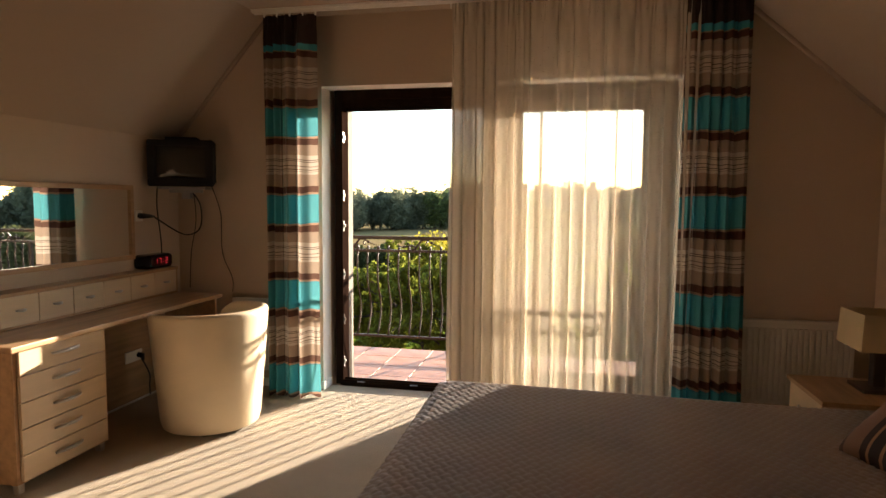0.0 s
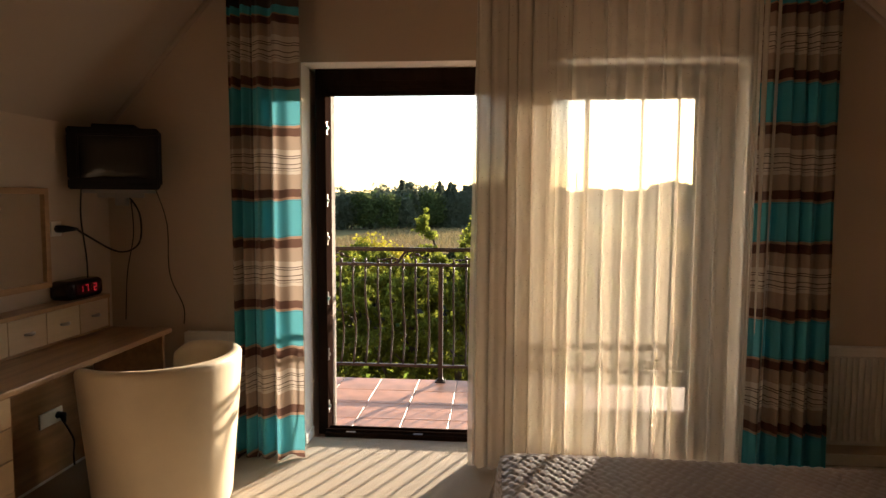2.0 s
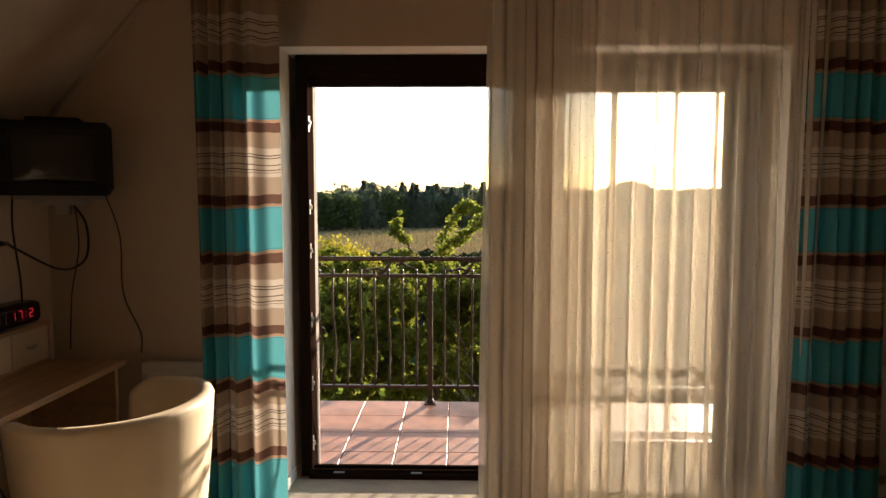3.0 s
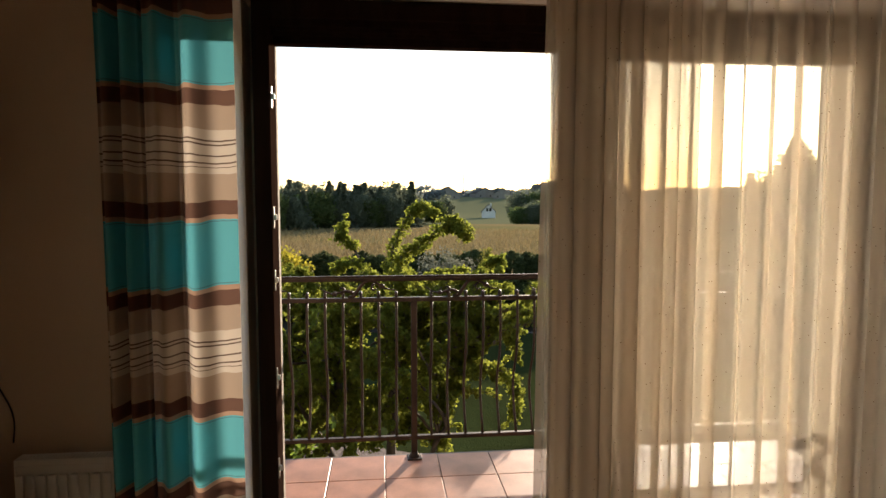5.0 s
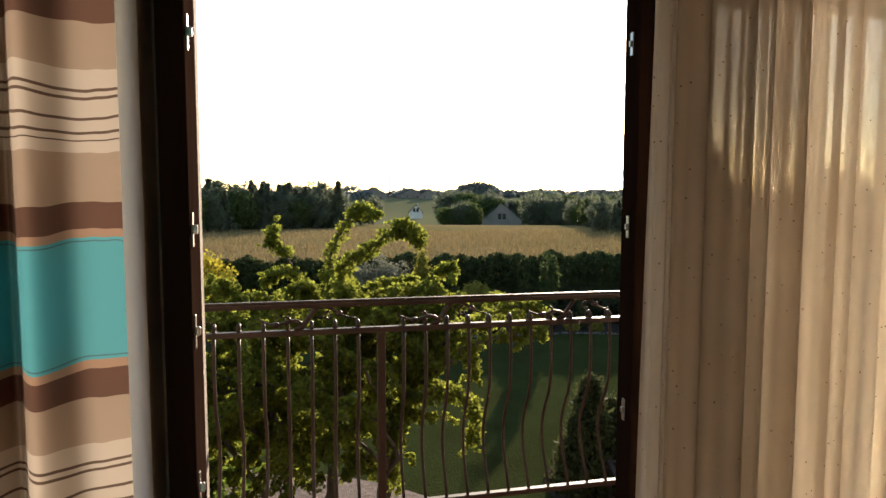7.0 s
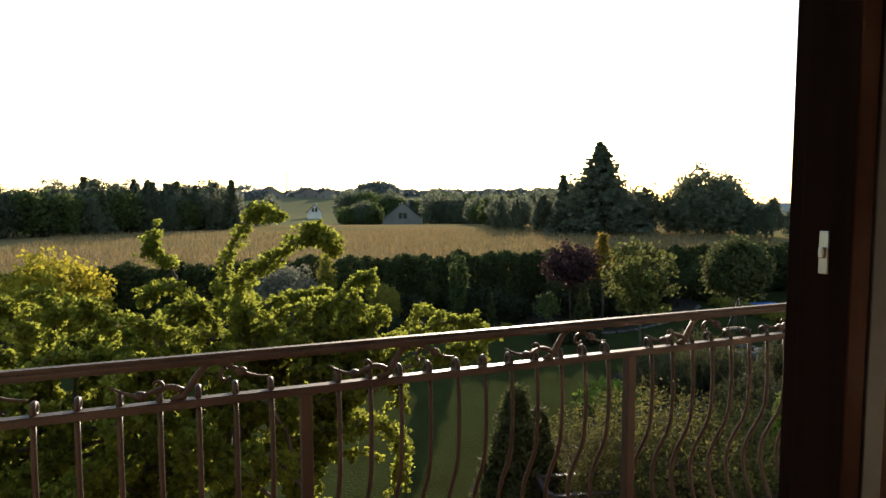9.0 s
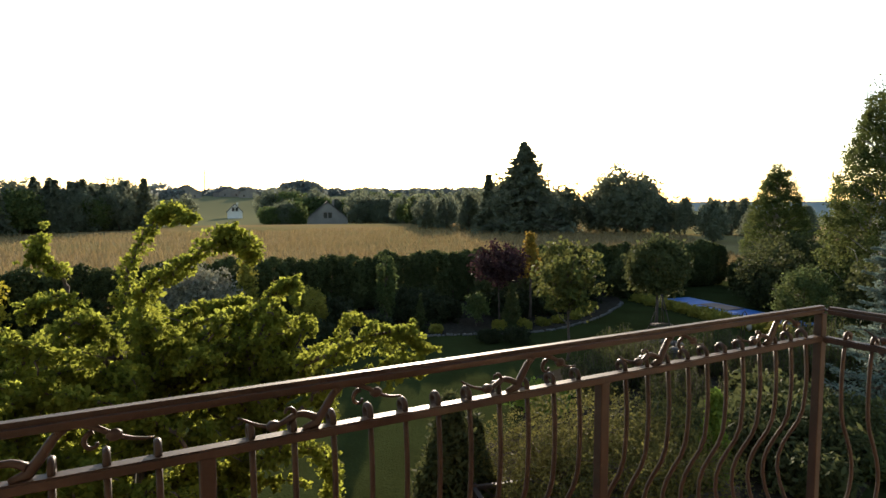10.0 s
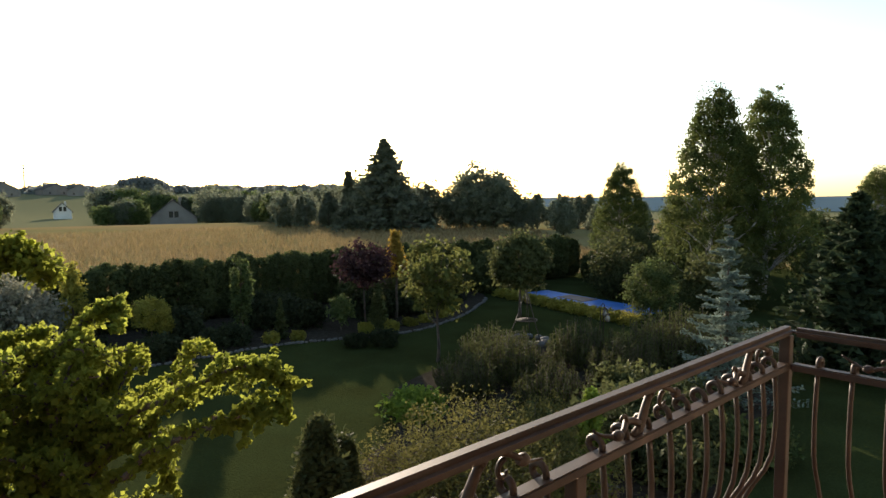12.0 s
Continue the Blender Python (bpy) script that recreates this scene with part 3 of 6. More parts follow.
for y in (0.61, 1.15):
    for x in (-2.31, -2.66):
        part("foot", solid(x - 0.018, x + 0.018, y - 0.018, y + 0.018, 0.0, 0.05, 0.003), STEEL, chest, "grey square foot")

# row of small drawers standing on the table
row = thing("small_drawer_row", (-2.66, 1.4, 0.752), "low beech row of small pale drawers on the table", "drawers")
bm = bmesh.new()
box(bm, LEFT + 0.003, -2.588, 0.545, 2.318, 0.930, 0.952, 0.003)
box(bm, LEFT + 0.003, -2.596, 0.545, 2.318, 0.752, 0.766, 0.002)
for y in (0.545, 2.302):
    box(bm, LEFT + 0.003, -2.596, y, y + 0.016, 0.766, 0.930, 0.002)
box(bm, LEFT + 0.003, LEFT + 0.010, 0.561, 2.302, 0.766, 0.930)
part("body", bm, BEECH, row, "beech carcass")
for k in range(7):
    y0 = 0.562 + 0.2485 * k
    d = part("drawer", solid(-2.612, -2.594, y0 + 0.002, y0 + 0.246, 0.768, 0.928, 0.002), MAPLE, row, "small pale maple drawer front")
    ym = y0 + 0.124
    bm = bow_handle(bmesh.new(), (-2.594, ym - 0.026, 0.850), (-2.594, ym + 0.026, 0.850), (1, 0, 0), 0.0095, 0.022)
    part("knob", bm, STEEL, d, "small steel pull")

# mirror
mir = thing("wall_mirror", (LEFT, 1.3, 1.03), "wide wall mirror in a beech frame", "mirror")
bm = bmesh.new()
MY0, MY1, MZ0, MZ1 = 0.42, 1.965, 1.035, 1.556
box(bm, LEFT + 0.001, LEFT + 0.024, MY0, MY1, MZ0, MZ0 + 0.032, 0.003)
box(bm, LEFT + 0.001, LEFT + 0.024, MY0, MY1, MZ1 - 0.032, MZ1, 0.003)
box(bm, LEFT + 0.001, LEFT + 0.024, MY0, MY0 + 0.032, MZ0 + 0.030, MZ1 - 0.030, 0.003)
box(bm, LEFT + 0.001, LEFT + 0.024, MY1 - 0.032, MY1, MZ0 + 0.030, MZ1 - 0.030, 0.003)
part("mirror_frame", bm, BEECH, mir, "slim beech frame")
part("mirror_glass", solid(LEFT + 0.002, LEFT + 0.010, MY0 + 0.03, MY1 - 0.03, MZ0 + 0.03, MZ1 - 0.03), MIRROR, mir)
mir.matrix_world = pose(LEFT + 0.011, 1.3, 1.03, 0, 0, -0.8)

# ---- small television on a wall bracket ----
tv = thing("television", (-2.43, 2.19, 1.555), "small black tube television on a wall bracket", "television")
U, N = Vector((0.94, 0.342, 0)), Vector((0.342, -0.94, 0))
TV0 = Vector((-2.238, 2.258, 1.555)) - U * 0.46


def tv_box(bm, u0, u1, n0, n1, z0, z1, bevel, taper=1.0):
    """n runs away from the screen."""
    old = set(bm.verts)
    box(bm, u0, u1, n0, n1, z0, z1, 0)
    vs = [v for v in bm.verts if v not in old]
    um, zm = (u0 + u1) / 2, (z0 + z1) / 2
    for v in vs:
        u, d, z = v.co
        if abs(d - n1) < 1e-4:
            u, z = um + (u - um) * taper, zm + (z - zm) * taper
        v.co = TV0 + U * u - N * d + Vector((0, 0, z))
    if bevel:
        bmesh.ops.bevel(bm, geom=list({e for v in vs for e in v.link_edges}), offset=bevel, segments=2, affect="EDGES", clamp_overlap=True)
    return bm


bm = tv_box(bmesh.new(), 0.0, 0.46, 0.035, 0.12, 0.02, 0.335, 0.010)
tv_box(bm, 0.02, 0.44, 0.12, 0.30, 0.035, 0.325, 0.012, 0.62)
part("body", bm, BLACK, tv, "black plastic cabinet")
bm = tv_box(bmesh.new(), 0.0, 0.46, 0.0, 0.04, 0.295, 0.34, 0.008)
tv_box(bm, 0.0, 0.46, 0.0, 0.04, 0.0, 0.062, 0.008)
tv_box(bm, 0.0, 0.055, 0.0, 0.04, 0.058, 0.30, 0.006)
tv_box(bm, 0.405, 0.46, 0.0, 0.04, 0.058, 0.30, 0.006)
part("bezel", bm, DARK_GREY, tv, "black front frame")
bm = bmesh.new()
cells = 10
grid = [[bm.verts.new(TV0 + U * (0.05 + 0.36 * i / cells) - N * (0.030 - 0.020 * (1 - (2 * i / cells - 1) ** 2) * (1 - (2 * j / cells - 1) ** 2) ** 0.5 if 0 < j < cells else 0.030) + Vector((0, 0, 0.055 + 0.245 * j / cells))) for i in range(cells + 1)] for j in range(cells + 1)]
for a, b in zip(grid, grid[1:]):
    for i in range(cells):
        bm.faces.new((a[i], a[i + 1], b[i + 1], b[i])).smooth = True
part("screen", bm, SCREEN, tv, "curved dark grey screen")
part("receiver_box", tv_box(bmesh.new(), 0.11, 0.33, 0.06, 0.20, 0.337, 0.365, 0.004), BLACK, tv, "flat black box on top")
part("button_strip", tv_box(bmesh.new(), 0.30, 0.43, -0.003, 0.004, 0.022, 0.036, 0.002), BLACK, tv)
bm = tv_box(bmesh.new(), 0.06, 0.40, 0.02, 0.26, -0.018, -0.001, 0.004)
tv_box(bm, 0.20, 0.26, 0.14, 0.22, -0.09, -0.018, 0.004)
tv_box(bm, 0.12, 0.36, 0.10, 0.13, -0.045, -0.018, 0.004)
part("bracket", bm, surface("grey_metal", (0.30, 0.29, 0.28), 0.4, 0.7, var=0.05), tv, "grey metal wall bracket")

# plugs and cables
def cable(points, radius, label, name="cable"):
    pts = [Vector(p) for p in points]
    fine = []
    for i in range(len(pts) - 1):
        p0, p1, p2, p3 = pts[max(i - 1, 0)], pts[i], pts[i + 1], pts[min(i + 2, len(pts) - 1)]
        for k in range(6):
            s = k / 6
            fine.append(0.5 * ((2 * p1) + (p2 - p0) * s + (2 * p0 - 5 * p1 + 4 * p2 - p3) * s * s + (3 * p1 - p0 - 3 * p2 + p3) * s ** 3))
    fine.append(pts[-1])
    return whole(name, tube(bmesh.new(), fine, radius, 6), RUBBER, label, "cable", "television cables")


W = LEFT + 0.012
sock = thing("wall_socket", (LEFT, 2.10, 1.34), "cream wall socket with a black plug", "socket")
part("plate", solid(LEFT + 0.001, LEFT + 0.012, 2.015, 2.095, 1.30, 1.38, 0.004), PAINTED, sock)
part("plug", tube(bmesh.new(), [(LEFT + 0.01, 2.055, 1.34), (LEFT + 0.05, 2.055, 1.34), (LEFT + 0.062, 2.10, 1.338), (LEFT + 0.062, 2.15, 1.335)], [0.02, 0.02, 0.014, 0.008], 10), RUBBER, sock, "black plug")
cable([(LEFT + 0.062, 2.15, 1.335), (LEFT + 0.06, 2.22, 1.30), (-2.58, 2.40, 1.19), (-2.50, 2.48, 1.24), (-2.50, 2.49, 1.42), (-2.55, 2.42, 1.55)], 0.006, "thick black cable looping down from the television")
cable([(-2.66, 2.20, 1.57), (W + 0.01, 2.24, 1.40), (W + 0.015, 2.27, 1.15), (W, 2.29, 0.96)], 0.0045, "black cable hanging behind the television")
cable([(-2.52, 2.43, 1.56), (-2.54, 2.49, 1.30), (-2.60, 2.51, 1.05), (-2.62, 2.51, 0.76)], 0.0035, "thin black cable hanging in the corner")
cable([(-2.34, 2.40, 1.56), (-2.34, 2.515, 1.35), (-2.335, 2.52, 1.05), (-2.25, 2.515, 0.85), (-2.25, 2.515, 0.74)], 0.003, "thin black cable hanging on the wall")
sock = thing("wall_socket", (LEFT, 1.95, 0.33), "low cream wall socket with a black plug", "socket")
part("plate", solid(LEFT + 0.019, LEFT + 0.030, 1.85, 2.02, 0.30, 0.38, 0.004), PAINTED, sock)
part("plug", tube(bmesh.new(), [(LEFT + 0.028, 1.98, 0.34), (LEFT + 0.06, 1.98, 0.34), (LEFT + 0.068, 1.98, 0.30)], [0.02, 0.02, 0.008], 10), RUBBER, sock, "black plug")
cable([(LEFT + 0.065, 1.98, 0.30), (-2.62, 2.0, 0.2), (-2.66, 2.05, 0.10), (-2.68, 2.08, 0.02)], 0.005, "black cable under the table")

# clock radio
CLOCK_RED = bpy.data.materials.new("red_display")
CLOCK_RED.use_nodes = True
b = CLOCK_RED.node_tree.nodes["Principled BSDF"]
b.inputs["Base Color"].default_value, b.inputs["Emission Color"].default_value, b.inputs["Emission Strength"].default_value = (0.2, 0.005, 0.01, 1), (1, 0.03, 0.05, 1), 0.12
radio = thing("clock_radio", (-2.655, 2.13, 0.952), "black clock radio with red digits on the drawer row", "clock")
bm = solid(-2.715, -2.605, 2.02, 2.245, 0.954, 1.035, 0.024, 4)
part("body", bm, surface("gloss_black", (0.02, 0.012, 0.012), 0.2, var=0.05, bump=0), radio)
part("display", solid(-2.608, -2.602, 2.05, 2.215, 0.975, 1.018, 0.004), surface("dark_red_lens", (0.05, 0.004, 0.006), 0.12, var=0.02, bump=0), radio, "dark red lens")
SEG = {"1": "bc", "7": "abc", "2": "abged"}
for ch, y in (("1", 2.075), ("7", 2.11), ("2", 2.165)):
    bm = bmesh.new()
    for s in SEG[ch]:
        za, zb, ya, yb = {"a": (1.010, 1.013, 0, .018), "g": (0.996, 0.999, 0, .018), "d": (0.982, 0.985, 0, .018), "b": (0.999, 1.010, .016, .019),
                          "c": (0.985, 0.996, .016, .019), "f": (0.999, 1.010, 0, .003), "e": (0.985, 0.996, 0, .003)}[s]
        box(bm, -2.6022, -2.6010, y + ya, y + yb, za, zb)
    part("digit", bm, CLOCK_RED, radio, "glowing red digit")
for z in (0.990, 1.003):
    part("colon_dot", solid(-2.6022, -2.6010, 2.145, 2.148, z, z + 0.003), CLOCK_RED, radio)
radio.matrix_world = pose(-2.655, 2.13, 0.952) @ Matrix.Diagonal((1.2, 1.28, 1.3, 1))

# ---- tub chair ----
def tub_chair():
    c = thing("tub_chair", (-1.935, 1.725, 0.0), "cream leather tub chair with a wrap-around back", "armchair")
    cx, cy, face = -1.945, 1.715, math.radians(158)
    seg, bm = 56, bmesh.new()
    span = math.radians(262)

    def rim(a):
        return 0.770 - 0.035 * (abs(a) / (span / 2)) ** 3 - 0.05 * max(0.0, (abs(a) / (span / 2) - 0.86) / 0.14) ** 2

    def at(a, r, z):
        d = face + math.pi + a
        return (cx + r * 1.0 * math.cos(d), cy + r * 1.0 * math.sin(d), z)

    cols = []
    for i in range(seg + 1):
        a = -span / 2 + span * i / seg
        top = rim(a)
        prof = [(0.300, 0.018), (0.312, 0.06), (0.332, 0.30), (0.352, 0.52), (0.366, top - 0.045), (0.367, top - 0.02), (0.360, top - 0.006), (0.342, top), (0.318, top - 0.004), (0.296, top - 0.018),
                (0.288, top - 0.05), (0.272, 0.50), (0.262, 0.36), (0.258, 0.30)]
        cols.append([bm.verts.new(at(a, r, z)) for r, z in prof])
    for p, q in zip(cols, cols[1:]):
        for k in range(len(p) - 1):
            bm.faces.new((p[k], q[k], q[k + 1], p[k + 1])).smooth = True
    for col in (cols[0], cols[-1]):
        bm.faces.new(col)
    part("shell", bm, LEATHER, c, "cream leather shell")
    bm = bmesh.new()
    ring = [[], [], []]
    for i in range(40):
        a = 2 * math.pi * i / 40
        rr = 0.268 + (0.05 * max(0, -math.cos(a)) ** 2)
        for k, (f, z) in enumerate(((0.97, 0.36), (1.0, 0.42), (0.93, 0.455))):
            ring[k].append(bm.verts.new(at(a, rr * f, z)))
    low = [bm.verts.new(at(2 * math.pi * i / 40, 0.25, 0.10)) for i in range(40)]
    rings = [low] + ring
    for p, q in zip(rings, rings[1:]):
        for i in range(40):
            bm.faces.new((p[i], p[(i + 1) % 40], q[(i + 1) % 40], q[i])).smooth = True
    bm.faces.new(low[::-1])
    bm.faces.new(ring[2])
    part("seat", bm, LEATHER, c, "cream leather seat cushion")
    for a in (-2.0, -0.8, 0.8, 2.0):
        part("foot", tube(bmesh.new(), [at(a, 0.25, 0.0), at(a, 0.25, 0.10)], 0.02, 10), BLACK, c, "black plastic glide")
    return c


tub_chair()

# ---- radiators ----
def radiator(x0, x1, y1, z0, z1, label):
    r = thing("radiator", ((x0 + x1) / 2, y1, z0), label, "radiator", "white radiators")
    bm = bmesh.new()
    y0 = y1 - 0.085
    k = int((x1 - x0) / 0.033)
    box(bm, x0 + 0.004, x1 - 0.004, y0 + 0.014, y0 + 0.020, z0 + 0.004, z1 - 0.022)
    part("front_panel", bm, RADIATOR, r, "white front panel")
    rib = finish("rib", solid(-0.0125, 0.0125, y0, y0 + 0.014, z0 + 0.03, z1 - 0.05, 0.004, 2), RADIATOR)
    for i in range(k):
        part("rib", rib, None, r).matrix_basis = Matrix.Translation((x0 + (x1 - x0) * (i + 0.5) / k, 0, 0))
    bm = bmesh.new()
    box(bm, x0, x0 + 0.004, y0 + 0.012, y1 - 0.02, z0, z1)
    box(bm, x1 - 0.004, x1, y0 + 0.012, y1 - 0.02, z0, z1)
    box(bm, x0 + 0.004, x1 - 0.004, y0 + 0.012, y0 + 0.018, z1 - 0.02, z1)
    box(bm, x0 + 0.004, x1 - 0.004, y1 - 0.026, y1 - 0.02, z1 - 0.02, z1)
    m = int((x1 - x0) / 0.012)
    for i in range(m):
        x = x0 + 0.006 + (x1 - x0 - 0.012) * i / m
        box(bm, x, x + 0.004, y0 + 0.018, y1 - 0.026, z1 - 0.006, z1 - 0.001)
    part("top_grille", bm, RADIATOR, r, "white slotted top grille")
    part("back_panel", solid(x0 + 0.004, x1 - 0.004, y1 - 0.034, y1 - 0.028, z0 + 0.004, z1 - 0.022), RADIATOR, r)
    for x in (x0 + 0.12, x1 - 0.12):
        part("bracket", solid(x - 0.015, x + 0.015, y1 - 0.03, y1 + 0.0005, z0 + 0.05, z1 - 0.05), RADIATOR, r)
    return r


radiator(1.40, 2.14, FRONT, 0.14, 0.70, "white ribbed panel radiator on the wall")
radiator(-2.22, -1.66, FRONT, 0.14, 0.70, "white ribbed panel radiator behind the curtain")

# ---- bed ----
bed = thing("bed", (1.0, 0.35, 0.0), "double bed under a taupe quilted spread", "bed")
BX0, BX1, BY0, BY1, BZ = -0.315, 2.24, -0.55, 1.315, 0.50
part("base", solid(BX0 + 0.06, BX1, BY0 + 0.05, BY1 - 0.05, 0.04, 0.28, 0.01), DARK_WOOD, bed, "dark bed base")
part("mattress", solid(BX0 + 0.03, BX1, BY0 + 0.03, BY1 - 0.03, 0.28, BZ - 0.03, 0.04, 4), WHITE, bed)


def spread_mesh():
    """Quilt with basket-weave stitched relief on top, hanging over the sides."""
    nx, ny = 560, 400
    drop = 0.36
    X = np.linspace(BX0 - drop, BX1, nx)
    Y = np.linspace(BY0 - drop, BY1 + drop, ny)
    verts = np.empty((ny, nx, 3))
    for j in range(ny):
        for i in range(nx):
            x, y = X[i], Y[j]
            a, b = (x + 0.8 * y) / 0.047, (x - 0.8 * y) / 0.047
            ia, ib = math.floor(a), math.floor(b)
            fa, fb = a - ia - 0.5, b - ib - 0.5
            h = 0.0075 * (1 - min(1.0, abs(2 * (fa if (ia + ib) % 2 else fb))) ** 2)
            px, py, pz = x, y, BZ + h + 0.010 * math.sin(2.1 * x + 1.3 * y) * math.sin(1.7 * y)
            ex, ey = BX0 - x, (BY0 - y if y < BY0 else y - BY1)
            if ex > 0:
                pz -= ex
                px = BX0 - 0.02 * math.sin(ex * 6) - h - 0.05 * ex
            if ey > 0:
                pz -= ey
                s = -1 if y < BY0 else 1
                py = (BY0 if s < 0 else BY1) + s * (h + 0.05 * ey)
            if ex > 0 and ey > 0:
                pz = BZ - math.hypot(ex, ey) * 0.98
                s = -1 if y < BY0 else 1
                px = BX0 - 0.34 * min(ex, ey)
                py = (BY0 if s < 0 else BY1) + s * 0.30 * min(ex, ey)
            round_x, round_y = max(0, 0.05 - abs(x - BX0)), max(0, 0.05 - min(abs(y - BY0), abs(y - BY1)))
            pz -= 0.25 * (round_x + round_y)
            verts[j, i] = (px, py, max(pz, 0.06))
    me = bpy.data.meshes.new("spread")
    idx = np.arange(nx * ny).reshape(ny, nx)
    q = np.stack((idx[:-1, :-1], idx[:-1, 1:], idx[1:, 1:], idx[1:, :-1]), -1).reshape(-1, 4)
    me.from_pydata(verts.reshape(-1, 3).tolist(), [], q.tolist())
    me.polygons.foreach_set("use_smooth", [True] * len(me.polygons))
    me.materials.append(BEDSPREAD)
    return me


part("spread", spread_mesh(), None, bed, "taupe basket-weave quilted bedspread")


def cushion_material():
    m, n, l, b = nodes_of("striped_cushion_cloth")
    co, sep, r = n.new("ShaderNodeTexCoord"), n.new("ShaderNodeSeparateXYZ"), n.new("ShaderNodeValToRGB")
    l.new(co.outputs["Generated"], sep.inputs["Vector"])
    l.new(sep.outputs["Y"], r.inputs["Fac"])
    r.color_ramp.interpolation = "CONSTANT"
    e = r.color_ramp.elements
    e[0].position, e[0].color = 0.0, (0.03, 0.12, 0.14, 1)
    e[1].position, e[1].color = 0.34, (0.03, 0.012, 0.008, 1)
    for p, c in ((0.50, (0.34, 0.17, 0.08)), (0.53, (0.02, 0.009, 0.007)), (0.63, (0.34, 0.17, 0.08)), (0.66, (0.03, 0.012, 0.008)), (0.72, (0.24, 0.12, 0.065)), (0.90, (0.085, 0.03, 0.018))):
        x = e.new(p)
        x.color = (*c, 1)
    l.new(r.outputs["Color"], b.inputs["Base Color"])
    b.inputs["Roughness"].default_value = 0.7
    return m


bm = bmesh.new()
n = 22
for side in (1, -1):
    g = []
    for j in range(n + 1):
        rowv = []
        for i in range(n + 1):
            u, v = 2 * i / n - 1, 2 * j / n - 1
            h = 0.085 * ((1 - u ** 4) * (1 - v ** 4)) ** 0.5
            pinch = 1 - 0.06 * (1 - abs(u * v))
            rowv.append(bm.verts.new((0.22 * u * pinch, 0.22 * v * pinch, side * h)))
        g.append(rowv)
    for a, c in zip(g, g[1:]):
        for i in range(n):
            bm.faces.new((a[i], a[i + 1], c[i + 1], c[i])).smooth = True
bmesh.ops.remove_doubles(bm, verts=bm.verts[:], dist=0.0005)
cushion = whole("cushion", bm, cushion_material(), "teal, rust and brown striped cushion on the bed", "cushion")
cushion.matrix_world = pose(1.62, 0.62, 0.615, 0, -38, 20)

# ---- nightstand and lamp ----
ns = thing("nightstand", (1.9, 1.68, 0.0), "pale nightstand with a beech top beside the bed", "nightstand")
part("body", solid(1.60, 2.24, 1.44, 1.90, 0.03, 0.462, 0.003), MAPLE, ns, "pale maple body")
part("top", solid(1.575, 2.255, 1.415, 1.925, 0.462, 0.487, 0.004), BEECH, ns, "beech veneer top")
for z in (0.05, 0.255):
    d = part("drawer", solid(1.585, 1.600, 1.45, 1.89, z, z + 0.20, 0.002), MAPLE, ns)
    part("handle", bow_handle(bmesh.new(), (1.585, 1.60, z + 0.11), (1.585, 1.74, z + 0.11), (-1, 0, 0), 0.006, 0.022), STEEL, d, "bowed steel handle")
for x in (1.64, 2.20):
    for y in (1.48, 1.86):
        part("foot", solid(x - 0.018, x + 0.018, y - 0.018, y + 0.018, 0.0, 0.03), STEEL, ns)
lamp = thing("table_lamp", (1.935, 1.70, 0.487), "table lamp with a square cream shade and dark wooden stem", "table lamp")
part("base", solid(1.835, 2.035, 1.60, 1.80, 0.487, 0.507, 0.004), DARK_WOOD, lamp, "dark square foot")
part("stem", solid(1.905, 1.965, 1.67, 1.73, 0.507, 0.735, 0.006), DARK_WOOD, lamp, "dark square wooden stem")
bm = bmesh.new()
c0, t = (1.945, 1.71), 0.004
for s0, s1, z0, z1 in ((0.150, 0.140, 0.712, 0.898),):
    outer = [[bm.verts.new((c0[0] + sx * s, c0[1] + sy * s, z)) for sx, sy in ((-1, -1), (1, -1), (1, 1), (-1, 1))] for s, z in ((s0, z0), (s1, z1))]
    inner = [[bm.verts.new((c0[0] + sx * s, c0[1] + sy * s, z)) for sx, sy in ((-1, -1), (1, -1), (1, 1), (-1, 1))] for s, z in ((s0 - t, z0), (s1 - t, z1))]
    for k in range(4):
        j = (k + 1) % 4
        bm.faces.new((outer[0][k], outer[0][j], outer[1][j], outer[1][k]))
        bm.faces.new((inner[0][k], inner[1][k], inner[1][j], inner[0][j]))
        for w in (0, 1):
            bm.faces.new((outer[w][k], inner[w][k], inner[w][j], outer[w][j]))
part("shade", bm, LAMP_SHADE, lamp, "square tapered cream shade")


# ---- garden materials ----
def leaf_surface(name, colour, second, through_light=0.45, island=0.45, rough=0.5):
    m = surface(name, colour, 0.75, var=0.12, scale=1.5, grain=25, bump=0.0, island=island, second=second, through_light=through_light)
    m.node_tree.nodes["Principled BSDF"].inputs["Specular IOR Level"].default_value = 0.05
    return m


HAZEL = leaf_surface("hazel_leaf", (0.195, 0.21, 0.032), (0.14, 0.16, 0.026), 0.75, 0.5)
THUJA = leaf_surface("thuja_leaf", (0.082, 0.094, 0.036), (0.058, 0.070, 0.026), 0.35)
BIRCH_LEAF = leaf_surface("birch_leaf", (0.105, 0.12, 0.036), (0.07, 0.09, 0.028), 0.45)
WOOD_LEAF = leaf_surface("wood_leaf", (0.078, 0.084, 0.032), (0.055, 0.064, 0.025), 0.35)
PALE_LEAF = leaf_surface("pale_leaf", (0.11, 0.13, 0.045), (0.07, 0.10, 0.035), 0.4)
SPRUCE_LEAF = leaf_surface("spruce_needles", (0.045, 0.062, 0.030), (0.034, 0.050, 0.026), 0.25)
BLUE_LEAF = leaf_surface("blue_needles", (0.17, 0.21, 0.165), (0.11, 0.145, 0.12), 0.2)
YELLOW_LEAF = leaf_surface("golden_leaf", (0.27, 0.235, 0.045), (0.18, 0.175, 0.035), 0.4)
